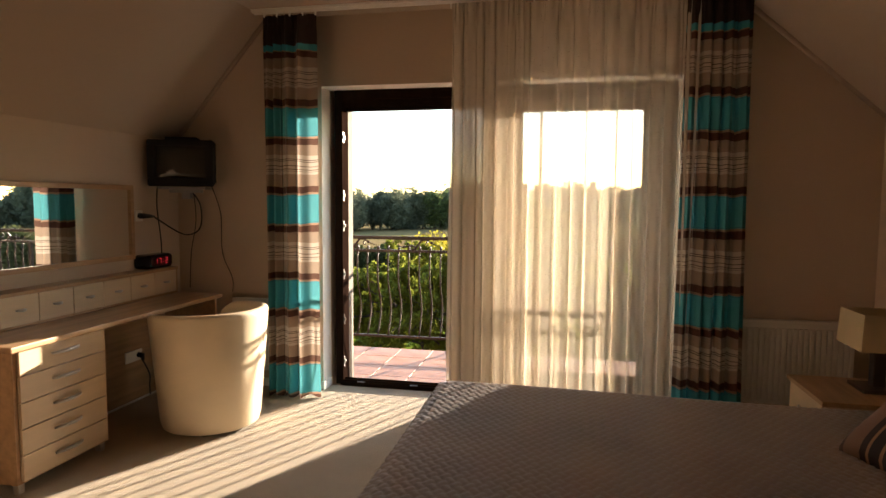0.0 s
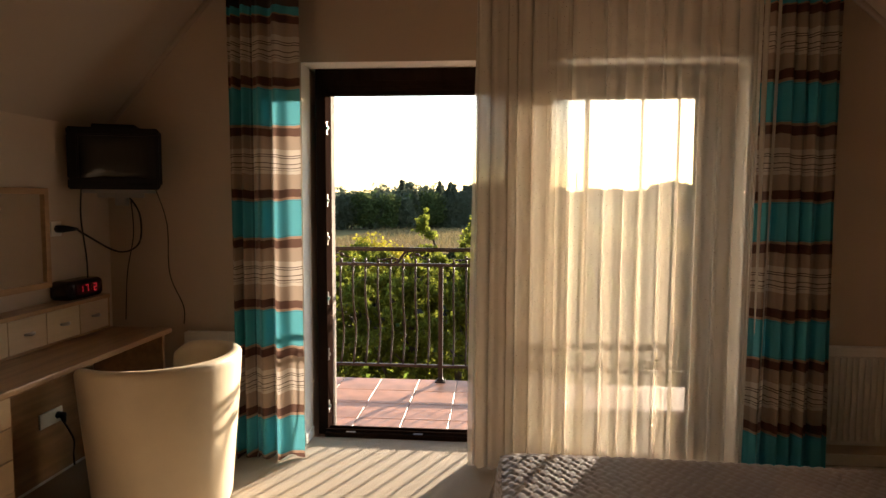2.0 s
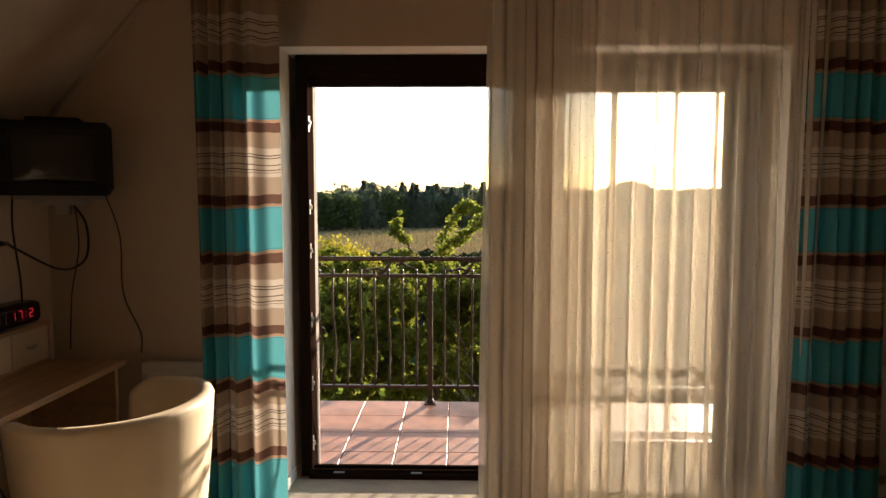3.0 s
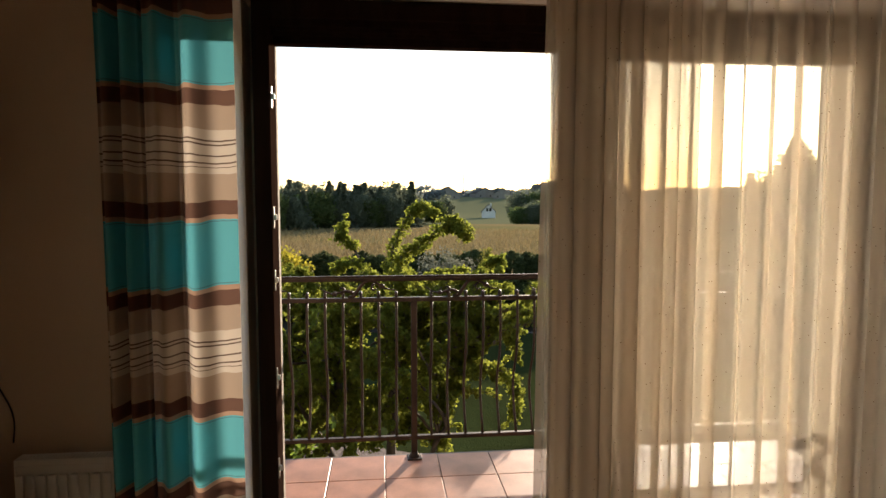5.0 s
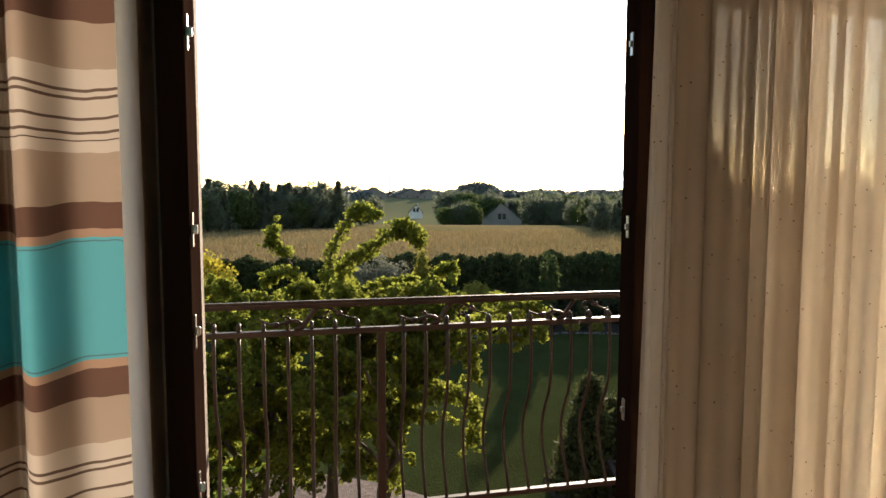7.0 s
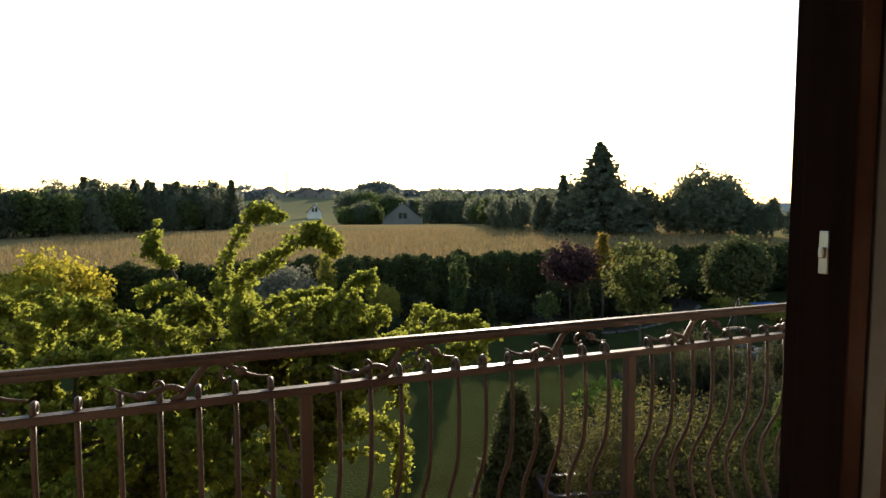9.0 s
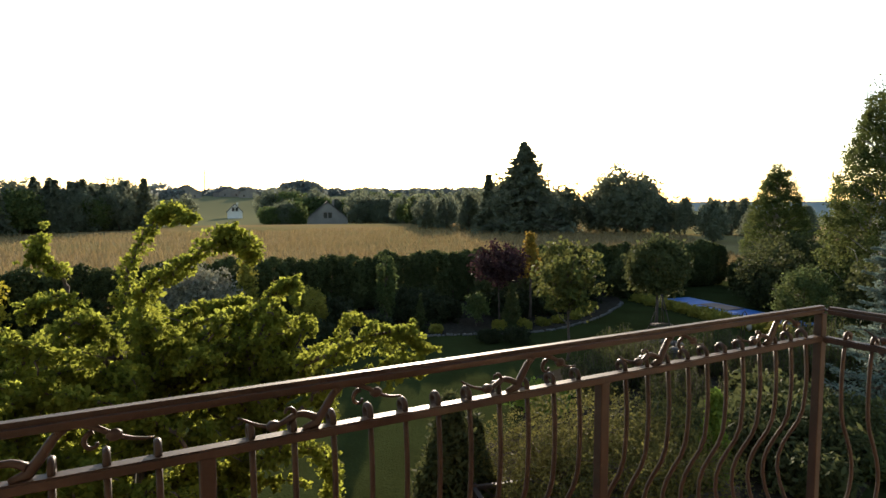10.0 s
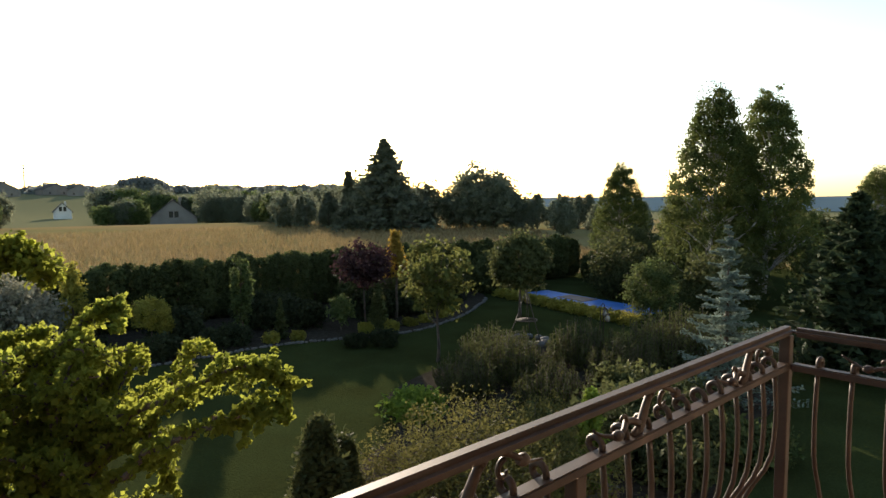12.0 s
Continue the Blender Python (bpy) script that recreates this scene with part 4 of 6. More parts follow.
LIME_LEAF = leaf_surface("lime_leaf", (0.17, 0.23, 0.035), (0.11, 0.17, 0.03), 0.45)
PURPLE_LEAF = leaf_surface("purple_leaf", (0.060, 0.032, 0.034), (0.042, 0.026, 0.026), 0.3)
SILVER_LEAF = leaf_surface("silver_leaf", (0.20, 0.19, 0.14), (0.12, 0.125, 0.085), 0.3)
DARK_LEAF = leaf_surface("dark_leaf", (0.042, 0.048, 0.022), (0.028, 0.035, 0.016), 0.2)
AMBER_LEAF = leaf_surface("amber_leaf", (0.30, 0.19, 0.035), (0.20, 0.15, 0.03), 0.45)
CHERRY_LEAF = leaf_surface("cherry_leaf", (0.125, 0.145, 0.042), (0.115, 0.115, 0.036), 0.5)
OLIVE_LEAF = leaf_surface("olive_leaf", (0.125, 0.115, 0.036), (0.09, 0.088, 0.027), 0.4)
# Paler than real foliage: distance haze is put into these two base colours.
HAZED_EDGE_LEAF = leaf_surface("hazed_edge_leaf", (0.15, 0.165, 0.11), (0.13, 0.145, 0.095), 0.5, 0.12)
HAZED_EDGE_NEEDLES = leaf_surface("hazed_edge_needles", (0.14, 0.155, 0.105), (0.12, 0.135, 0.09), 0.5, 0.12)
BARK = surface("bark", (0.10, 0.07, 0.05), 0.9, var=0.3, scale=6, grain=40, bump=0.8, depth=0.01, stretch=(3, 3, 0.6))
BIRCH_BARK = surface("birch_bark", (0.45, 0.42, 0.38), 0.8, var=0.3, scale=8, grain=30, bump=0.4, second=(0.06, 0.05, 0.045), stretch=(0.6, 0.6, 4))
# Very low green: the lawn's evening shade is put into its base colour.
SHADED_LAWN = surface("lawn", (0.036, 0.045, 0.015), 0.95, var=0.35, scale=0.8, grain=28, bump=0.9, depth=0.03, second=(0.030, 0.034, 0.011))
FIELD = surface("field_grass", (0.26, 0.18, 0.085), 0.97, var=0.3, scale=0.05, grain=2.2, bump=0.6, depth=0.15, second=(0.17, 0.155, 0.065))
MULCH = surface("bark_mulch", (0.036, 0.030, 0.022), 0.95, var=0.5, scale=8, grain=30, bump=1.0, depth=0.03, second=(0.055, 0.046, 0.034))
GRAVEL = surface("pink_gravel", (0.17, 0.115, 0.092), 0.95, var=0.5, scale=14, grain=38, bump=1.0, depth=0.03, second=(0.085, 0.055, 0.042))
GOLD_LEAF = leaf_surface("bright_golden_leaf", (0.38, 0.31, 0.035), (0.26, 0.24, 0.03), 0.45)
STRAW = leaf_surface("straw_grass", (0.25, 0.175, 0.085), (0.18, 0.14, 0.06), 0.3)
STONE = surface("grey_stone", (0.11, 0.10, 0.088), 0.9, var=0.2, grain=40, bump=0.5, island=0.25)
POOL_BLUE = surface("blue_tarpaulin", (0.03, 0.16, 0.50), 0.5, var=0.15, scale=3, grain=12, bump=0.5, depth=0.02)
for mt in (SHADED_LAWN, FIELD, MULCH):
    mt.node_tree.nodes["Principled BSDF"].inputs["Specular IOR Level"].default_value = 0.0

GROUND = -3.0


def add_pasture(m):
    """Green pasture, haze mixed into its colour, replaces the dry meadow past 135 metres."""
    n, l = m.node_tree.nodes, m.node_tree.links
    b = n["Principled BSDF"]
    src = b.inputs["Base Color"].links[0].from_socket
    co, ln, rg, mx = n.new("ShaderNodeTexCoord"), n.new("ShaderNodeVectorMath"), n.new("ShaderNodeMapRange"), n.new("ShaderNodeMix")
    ln.operation = "LENGTH"
    l.new(co.outputs["Object"], ln.inputs[0])
    rg.inputs["From Min"].default_value, rg.inputs["From Max"].default_value = 128, 150
    l.new(ln.outputs["Value"], rg.inputs["Value"])
    mx.data_type = "RGBA"
    l.new(rg.outputs["Result"], mx.inputs["Factor"])
    l.new(src, mx.inputs["A"])
    mx.inputs["B"].default_value = (0.165, 0.16, 0.085, 1)
    l.new(mx.outputs["Result"], b.inputs["Base Color"])


add_pasture(FIELD)


# ---- land ----
def smooth(a, b, x):
    s = min(1.0, max(0.0, (x - a) / (b - a)))
    return s * s * (3 - 2 * s)


def land(x, y):
    r, az = math.hypot(x, y), math.degrees(math.atan2(x, y))
    z = GROUND + 0.12 * math.sin(x * 0.05) * math.sin(y * 0.043) * smooth(35, 60, r)
    z -= 3.4 * smooth(118, 210, r)
    hill = 13.5 * smooth(330, 640, r) * smooth(-14, 8, az) * (1 - smooth(36, 46, az))
    left = 8.0 * smooth(300, 900, r) * (1 - smooth(-14, 8, az))
    valley = 70.0 * smooth(130, 1200, r) * smooth(44, 56, az)
    return z + hill + left - valley - 6.0 * smooth(900, 2500, r) * smooth(-14, 8, az)


radii = [0.0] + [3 * 1.075 ** k for k in range(100)]
radii = [r for r in radii if r < 3800] + [4200.0]
cols = 192
pts = [(0.0, 0.0, GROUND)]
for r in radii[1:]:
    for k in range(cols):
        a = 2 * math.pi * k / cols
        x, y = r * math.sin(a), r * math.cos(a)
        pts.append((x, y, land(x, y)))
faces = [(0, 1 + (k + 1) % cols, 1 + k) for k in range(cols)]
for i in range(len(radii) - 2):
    for k in range(cols):
        a, b = 1 + i * cols + k, 1 + i * cols + (k + 1) % cols
        faces.append((a, b, b + cols, a + cols))
me = bpy.data.meshes.new("ground")
me.from_pydata(pts, [], faces)
me.polygons.foreach_set("use_smooth", [True] * len(me.polygons))
me.materials.append(FIELD)
structure("ground", me, FIELD, "dry straw-coloured meadow rolling to the horizon")


def sheet(name, outline, z, material, label, thick=0.02):
    bm = bmesh.new()
    low = [bm.verts.new((x, y, GROUND - 0.05)) for x, y in outline]
    high = [bm.verts.new((x, y, z)) for x, y in outline]
    k = len(outline)
    bm.faces.new(high)
    bm.faces.new(low[::-1])
    for i in range(k):
        bm.faces.new((low[i], low[(i + 1) % k], high[(i + 1) % k], high[i]))
    return structure(name, bm, material, label)


def wavy(points, per=6):
    """A closed smooth outline through the points."""
    out, k = [], len(points)
    for i in range(k):
        p0, p1, p2, p3 = (Vector((*points[(i + j) % k], 0)) for j in (-1, 0, 1, 2))
        for m in range(per):
            s = m / per
            v = 0.5 * ((2 * p1) + (p2 - p0) * s + (2 * p0 - 5 * p1 + 4 * p2 - p3) * s * s + (3 * p1 - p0 - 3 * p2 + p3) * s ** 3)
            out.append((v.x, v.y))
    return out


sheet("lawn", [(-14, 3.0), (40, 3.0), (40, 22.0), (28, 25.6), (14, 27.6), (-14, 28.4)], GROUND + 0.02, SHADED_LAWN, "short mown garden lawn, evening shade darkened into its colour")
border = wavy([(-12, 21.5), (-3, 21.6), (4, 20.9), (8.1, 20.7), (11.7, 19.4), (14.6, 19.9), (17.2, 21.2), (19.5, 23.0), (20, 25.6), (14, 27.0), (0, 27.6), (-12, 27.8)])
sheet("border_bed", border, GROUND + 0.045, MULCH, "dark mulched border under the hedge")
hazel_bed = wavy([(-4.5, 6.0), (-1.5, 5.0), (1.0, 5.4), (1.6, 7.6), (0.6, 10.2), (-2.0, 11.6), (-4.8, 10.2)])
sheet("hazel_bed", hazel_bed, GROUND + 0.045, GRAVEL, "pinkish bark chip bed under the twisted hazel")
island_bed = wavy([(6.4, 12.6), (7.4, 14.3), (9.6, 15.3), (12.2, 15.3), (14.6, 14.6), (16.2, 13.0), (17.0, 11.5), (14.5, 8.6), (9.6, 7.6), (5.5, 6.6), (3.0, 8.0), (2.6, 10.4), (4.4, 11.6)])
sheet("shrub_bed", island_bed, GROUND + 0.045, MULCH, "dark mulched shrub bed below the balcony")


# ---- foliage helpers ----
def leaf_mesh(name, centres, size, material, seed, tall=1.5, spread=0.3, out=None):
    """One diamond-shaped, slightly folded leaf at each centre."""
    rng = np.random.default_rng(seed)
    c = np.asarray(centres, dtype=float)
    k = len(c)
    d = rng.normal(size=(k, 3))
    if out is not None:
        d = d * 0.6 + out
    d /= np.linalg.norm(d, axis=1, keepdims=True)
    e = np.cross(d, rng.normal(size=(k, 3)))
    e /= np.linalg.norm(e, axis=1, keepdims=True)
    f = np.cross(d, e)
    s = size * (1 + spread * rng.normal(size=(k, 1))).clip(0.35, 2.2)
    v = np.stack((c - d * s * tall * 0.5, c + e * s * 0.5 + f * s * 0.12, c + d * s * tall * 0.5, c - e * s * 0.5 + f * s * 0.12), 1).reshape(-1, 3)
    me = bpy.data.meshes.new(name)
    me.vertices.add(4 * k)
    me.vertices.foreach_set("co", v.ravel())
    me.loops.add(4 * k)
    me.loops.foreach_set("vertex_index", np.arange(4 * k))
    me.polygons.add(k)
    me.polygons.foreach_set("loop_start", np.arange(0, 4 * k, 4))
    me.polygons.foreach_set("loop_total", np.full(k, 4))
    me.update(calc_edges=True)
    me.materials.append(material)
    return me


def crown_points(seed, k, clumps, radius, height, base, fill=0.35, clump=0.16, shape="egg"):
    """Leaf centres in clumps spread over a crown, with gaps between the clumps."""
    rng = np.random.default_rng(seed)
    d = rng.normal(size=(clumps, 3))
    d /= np.linalg.norm(d, axis=1, keepdims=True)
    r = (fill + (1 - fill) * rng.random((clumps, 1)) ** 0.5) * (1 + (0.05 if shape == "column" else 0.12) * np.clip(rng.normal(size=(clumps, 1)), -1.4, 1.4))
    q = d * r
    zz = (q[:, 2] + 1) / 2
    if shape == "cone":
        zz = rng.random(clumps) ** 1.5
        w = (1 - zz) * 0.95 + 0.05
    elif shape == "column":
        w = 0.85 * np.sqrt(np.clip(1 - (2 * zz - 1) ** 4, 0, 1)) + 0.15
        q[:, :2] /= np.maximum(np.linalg.norm(q[:, :2], axis=1, keepdims=True), 0.35)
    elif shape == "birch":
        zz = np.clip(zz, 0.0, 0.97) - 0.1 * rng.random(clumps) * (zz > 0.9)
        w = 1.10 * np.clip(1.08 - zz, 0.06, 1) ** 0.8
        q[:, :2] /= np.maximum(np.linalg.norm(q[:, :2], axis=1, keepdims=True), 0.5) ** 0.6
    else:
        w = np.ones(clumps)
    if shape == "cone":
        a = rng.random(clumps) * 2 * np.pi
        rr = w * (0.55 + 0.45 * rng.random(clumps) ** 0.5)
        q[:, 0], q[:, 1] = rr * np.cos(a), rr * np.sin(a)
    else:
        q[:, 0] *= w
        q[:, 1] *= w
    c = np.column_stack((q[:, 0] * radius, q[:, 1] * radius, base + zz * height))
    pick = rng.integers(0, clumps, k)
    g = np.clip(rng.normal(size=(k, 3)), -1.7, 1.7) * clump * (0.6 + 0.8 * rng.random((clumps, 1)))[pick]
    return c[pick] + g, c


def wander(a, b, bend, rng, steps=8):
    """A crooked line from a to b."""
    a, b = np.asarray(a, float), np.asarray(b, float)
    w = np.cumsum(rng.normal(size=(steps + 1, 3)), 0)
    w -= np.linspace(0, 1, steps + 1)[:, None] * w[-1]
    w -= (1 - np.linspace(0, 1, steps + 1)[:, None]) * w[0]
    return a + (b - a) * np.linspace(0, 1, steps + 1)[:, None] + w * bend


def plant(name, label, category, group, seed, height, width, trunk_to, leaf, size, leaves, clumps, material, bark=None, shape="egg", fill=0.35, clump=None, limbs=7, trunk_r=None, crown_from=None, tall=1.5):
    """A tapered trunk with limbs and a crown of many leaves, standing at the origin."""
    rng = np.random.default_rng(seed)
    t = thing(name, (0, 0, 0), label, category, group)
    base = trunk_to if crown_from is None else crown_from
    pts, cl = crown_points(seed, leaves, clumps, width / 2, height - base, base, fill, clump or width * 0.07, shape)
    tr = trunk_r or height * 0.018
    bm = bmesh.new()
    top = height * (0.9 if shape in ("cone", "column", "birch") else 0.72)
    line = wander((0, 0, -0.05), (0, 0, top), height * 0.006, rng, 9)
    tube(bm, line, [tr * (1.15 - 1.0 * i / 9) for i in range(10)], 8)
    order = rng.permutation(len(cl))[:limbs]
    for i in order:
        tip = cl[i]
        z0 = max(trunk_to * 0.8, min(tip[2] - 0.1 * height, top * 0.9))
        root = line[min(9, int(9 * z0 / top))]
        tube(bm, wander(root, tip, width * 0.02, rng, 5), [tr * (0.5 - 0.08 * k) for k in range(6)], 5)
    part("trunk", bm, bark or BARK, t)
    part("crown", leaf_mesh("crown", pts, size, material, seed + 1, tall), None, t)
    return t


def conifer(name, label, category, group, seed, height, width, material, size, whorls, per, drop=0.25, bare=0.06, steps=9, tall=2.2, dense=3):
    """A straight stem with whorls of drooping branches set with needles."""
    rng = np.random.default_rng(seed)
    t = thing(name, (0, 0, 0), label, category, group)
    bm = bmesh.new()
    tube(bm, [(0, 0, -0.05), (0, 0, height * 0.5), (0, 0, height)], [height * 0.018, height * 0.010, 0.004], 7)
    pts, out = [], []
    for w in range(whorls):
        s = bare + (1 - bare) * (w / whorls) ** 0.92
        z = height * s
        reach = width / 2 * (1 - s) ** 0.95 + 0.008 * width
        for b in range(per):
            a = 2 * math.pi * (b + rng.random() * 0.8) / per + w * 1.1
            rr = reach * (0.45 + 0.75 * rng.random())
            z = height * s + rng.normal() * 0.35 * height / whorls
            tip = np.array((rr * math.cos(a), rr * math.sin(a), z - drop * rr + 0.12 * rr))
            tube(bm, [(0, 0, z), (0.5 * tip[0], 0.5 * tip[1], z - 0.20 * rr * drop * 2), tuple(tip)], [height * 0.004, height * 0.003, 0.002], 4, cap=False)
            for k in range(steps):
                u = (k + 0.6) / steps
                p = np.array((tip[0] * u, tip[1] * u, z - drop * rr * u + 0.12 * rr * u * u))
                side = np.array((-math.sin(a), math.cos(a), 0))
                for m in range(dense):
                    off = side * rng.normal() * rr * 0.16 * (1.15 - u) + np.array((0, 0, rng.normal() * 0.03 * rr - 0.015))
                    pts.append(p + off)
                    out.append((math.cos(a) + side[0] * rng.normal() * 0.9, math.sin(a) + side[1] * rng.normal() * 0.9, 0.1))
    part("trunk", bm, BARK, t)
    part("needles", leaf_mesh("needles", pts, size, material, seed + 1, tall, 0.3, np.asarray(out)), None, t)
    return t


def place(first, spots, seed, vary=0.12):
    """The first plant goes to the first spot; copies with their own turn and size to the rest. spots: x, y, scale."""
    rnd = random.Random(seed)
    for i, (x, y, s) in enumerate(spots):
        z = land(x, y)
        m = pose(x, y, z, 0, 0, rnd.uniform(0, 360)) @ Matrix.Diagonal((s * rnd.uniform(1 - vary, 1 + vary), s * rnd.uniform(1 - vary, 1 + vary), s, 1))
        if i == 0:
            last = (first, m)
        else:
            ob = copy_thing(first, m)
            ob.matrix_basis = m
    last[0].matrix_basis = last[1]


# ---- the twisted hazel close to the balcony ----
def bend(points, steps):
    """A smooth line through a few points."""
    p = [np.asarray(q, float) for q in points]
    p = [2 * p[0] - p[1]] + p + [2 * p[-1] - p[-2]]
    line = []
    for a, b, c, d in zip(p, p[1:], p[2:], p[3:]):
        for u in np.linspace(0, 1, steps, endpoint=False):
            line.append(0.5 * (2 * b + (c - a) * u + (2 * a - 5 * b + 4 * c - d) * u * u + (3 * b - a - 3 * c + d) * u ** 3))
    return np.array(line + [p[-2]])


def twisted_hazel():
    rng = np.random.default_rng(11)
    foot = np.array((-0.95, 8.0, GROUND))
    t = thing("twisted_hazel", tuple(foot), "tall corkscrew hazel, leaves glowing yellow-green against the sun", "tree")
    bm = bmesh.new()
    stems = []
    for x, y, z, r in ((-0.75, 8.0, -0.1, 0.075), (-0.05, 7.7, -0.45, 0.055), (-1.6, 7.9, -0.2, 0.06), (-0.9, 8.8, 0.1, 0.05), (-2.5, 8.3, -0.35, 0.05), (-0.3, 7.2, -0.9, 0.045)):
        root = foot + rng.normal(size=3) * (0.12, 0.12, 0.0)
        line = bend([root, root * 0.6 + np.array((x, y, z)) * 0.4 + rng.normal(size=3) * (0.12, 0.12, 0.1), (x, y, z)], 8)
        line[1:-1] += rng.normal(size=(len(line) - 2, 3)) * 0.018
        tube(bm, line, [r * (1.15 - 0.6 * i / len(line)) for i in range(len(line))], 8)
        stems.append(line)
    nodes = np.concatenate([l[6:] for l in stems])
    centres, away = [], []

    def rope(line, thick, bare=0.25):
        """Leaf tufts strung closely along a twig."""
        run = np.concatenate(([0.0], np.cumsum(np.linalg.norm(np.diff(line, axis=0), axis=1))))
        for d in np.arange(run[-1] * bare, run[-1], 0.052):
            p = np.array([np.interp(d, run, line[:, k]) for k in range(3)])
            if rng.random() < 0.07:
                continue
            r = thick * rng.uniform(0.55, 1.2) * min(1.0, 0.6 + 3 * (run[-1] - d))
            q = p + rng.normal(size=3) * 0.018
            k = int(38 * (r / 0.075) ** 1.5) + 8
            n = rng.normal(size=(k, 3))
            n /= np.linalg.norm(n, axis=1, keepdims=True)
            centres.append(q + n * r * (0.55 + 0.45 * rng.random((k, 1))) * (1, 1, 0.85))
            away.append(n * 0.9 + (0, 0, -0.25))

    # the limbs that stand out: over, tip and thickness of the leafy part
    limbs = (((-0.86, 9.4, 0.72), (-0.66, 9.5, 1.22), (-0.42, 9.5, 1.48), (-0.20, 9.45, 1.36), 0.105),
             ((-0.78, 7.9, 0.80), (-0.45, 7.6, 1.10), (-0.16, 7.45, 1.32), (0.03, 7.4, 1.13), 0.115),
             ((-1.30, 9.4, 0.55), (-1.40, 9.4, 0.86), (-1.58, 9.43, 1.06), (-1.55, 9.43, 1.25), 0.105),
             ((0.10, 8.3, 0.30), (0.28, 8.4, 0.62), (0.52, 8.41, 0.80), (0.62, 8.4, 0.62), 0.100),
             ((0.30, 7.4, 0.15), (0.62, 7.1, 0.42), (0.98, 6.85, 0.56), (1.13, 6.75, 0.40), 0.088),
             ((0.35, 7.0, 0.08), (0.60, 6.8, 0.26), (0.86, 6.7, 0.36), (1.02, 6.65, 0.30), 0.070),
             ((-0.10, 7.6, 0.00), (0.25, 7.5, 0.22), (0.55, 7.4, 0.05), (0.62, 7.45, -0.35), 0.095),
             ((-0.10, 7.2, -0.40), (0.25, 7.2, -0.35), (0.55, 7.3, -0.60), (0.58, 7.4, -1.05), 0.095))
    for limb in limbs:
        tip = np.array(limb[0])
        root = nodes[np.argmin(np.linalg.norm(nodes - tip, axis=1))]
        line = bend((root,) + limb[:4], 7)
        line[1:] += rng.normal(size=(len(line) - 1, 3)) * 0.018
        tube(bm, line, [0.022 * (1.1 - i / len(line)) + 0.003 for i in range(len(line))], 6)
        rope(line, limb[4], 0.62 if limb[3][0] < -1.0 else 0.12)
        for m in range(10):
            a = line[rng.integers(len(line) * 2 // 3, len(line))]
            b = a + rng.normal(size=3) * (0.10, 0.10, 0.05) - (0, 0, 0.05)
            rope(bend((a, (a + b) / 2 + (0, 0, 0.03), b), 4), 0.05, 0.1)
    # short leafy twigs round the fork behind the long limbs
    for k in range(46):
        tip = np.array((0.12, 8.0, 0.28)) + rng.normal(size=3) * (0.34, 0.35, 0.22)
        root = nodes[np.argmin(np.linalg.norm(nodes - tip, axis=1))]
        line = bend((root, (root + tip) / 2 + (0, 0, 0.12) + rng.normal(size=3) * 0.08, tip, tip + rng.normal(size=3) * 0.08 - (0, 0, 0.12)), 5)
        tube(bm, line, [0.012 * (1.1 - i / len(line)) + 0.003 for i in range(len(line))], 5)
        rope(line, rng.uniform(0.060, 0.095), 0.3)
    # the dense rest: arching, hooked twigs kept apart from one another
    tips = []
    for k in range(9000):
        d = rng.normal(size=3)
        d /= np.linalg.norm(d)
        c = np.array((-1.75, 8.0, -0.35)) + d * np.array((2.25, 1.45, 1.18)) * rng.uniform(0.5, 1.0)
        if c[0] > 0.0 and c[2] > 0.35 - 0.5 * c[0]:
            continue
        if c[2] < -0.95 and rng.random() < 0.5:
            continue
        if all(np.linalg.norm((c - q) * (1, 0.8, 1.15)) > 0.36 for q in tips):
            tips.append(c)
        if len(tips) >= 150:
            break
    for tip in tips:
        root = nodes[np.argmin(np.linalg.norm((nodes - tip) * (1, 1, 0.6), axis=1) + 0.5 * rng.random(len(nodes)))]
        out = tip - root
        mid = root + out * 0.6 + (0, 0, 0.10 + 0.12 * rng.random()) + rng.normal(size=3) * 0.09
        hook = tip + out / (np.linalg.norm(out) + 1e-6) * 0.10 - (0, 0, rng.uniform(0.06, 0.24)) + rng.normal(size=3) * 0.05
        line = bend((root, mid, tip, hook), 6)
        line[1:] += rng.normal(size=(len(line) - 1, 3)) * 0.016
        tube(bm, line, [0.016 * (1.1 - i / len(line)) + 0.003 for i in range(len(line))], 5)
        rope(line, rng.uniform(0.065, 0.110), max(0.1, 1 - 0.85 / (np.linalg.norm(out) + 0.3)))
        for m in range(3):
            a = line[rng.integers(len(line) // 2, len(line))]
            b = a + rng.normal(size=3) * (0.17, 0.17, 0.07)
            spur = bend((a, (a + b) / 2 + (0, 0, 0.05), b), 4)
            tube(bm, spur, 0.004, 4, cap=False)
            rope(spur, 0.055, 0.15)
    part("trunk", bm, BARK, t, "crooked brown stems")
    part("crown", leaf_mesh("crown", np.concatenate(centres), 0.033, HAZEL, 12, 1.15, 0.3, np.concatenate(away)), None, t)


twisted_hazel()

# ---- hedge of thujas between garden and meadow ----
hedge_a = plant("hedge_thuja", "dense dark green thuja in a clipped garden hedge", "hedge", "thuja hedge", 21, 2.35, 1.25, 0.05, None, 0.065, 16000, 700, THUJA, shape="column", fill=0.85, clump=0.05, limbs=0)
hedge_b = plant("hedge_thuja", "dense dark green thuja in a clipped garden hedge", "hedge", "thuja hedge", 22, 2.30, 1.25, 0.05, None, 0.065, 16000, 700, THUJA, shape="column", fill=0.85, clump=0.05, limbs=0)
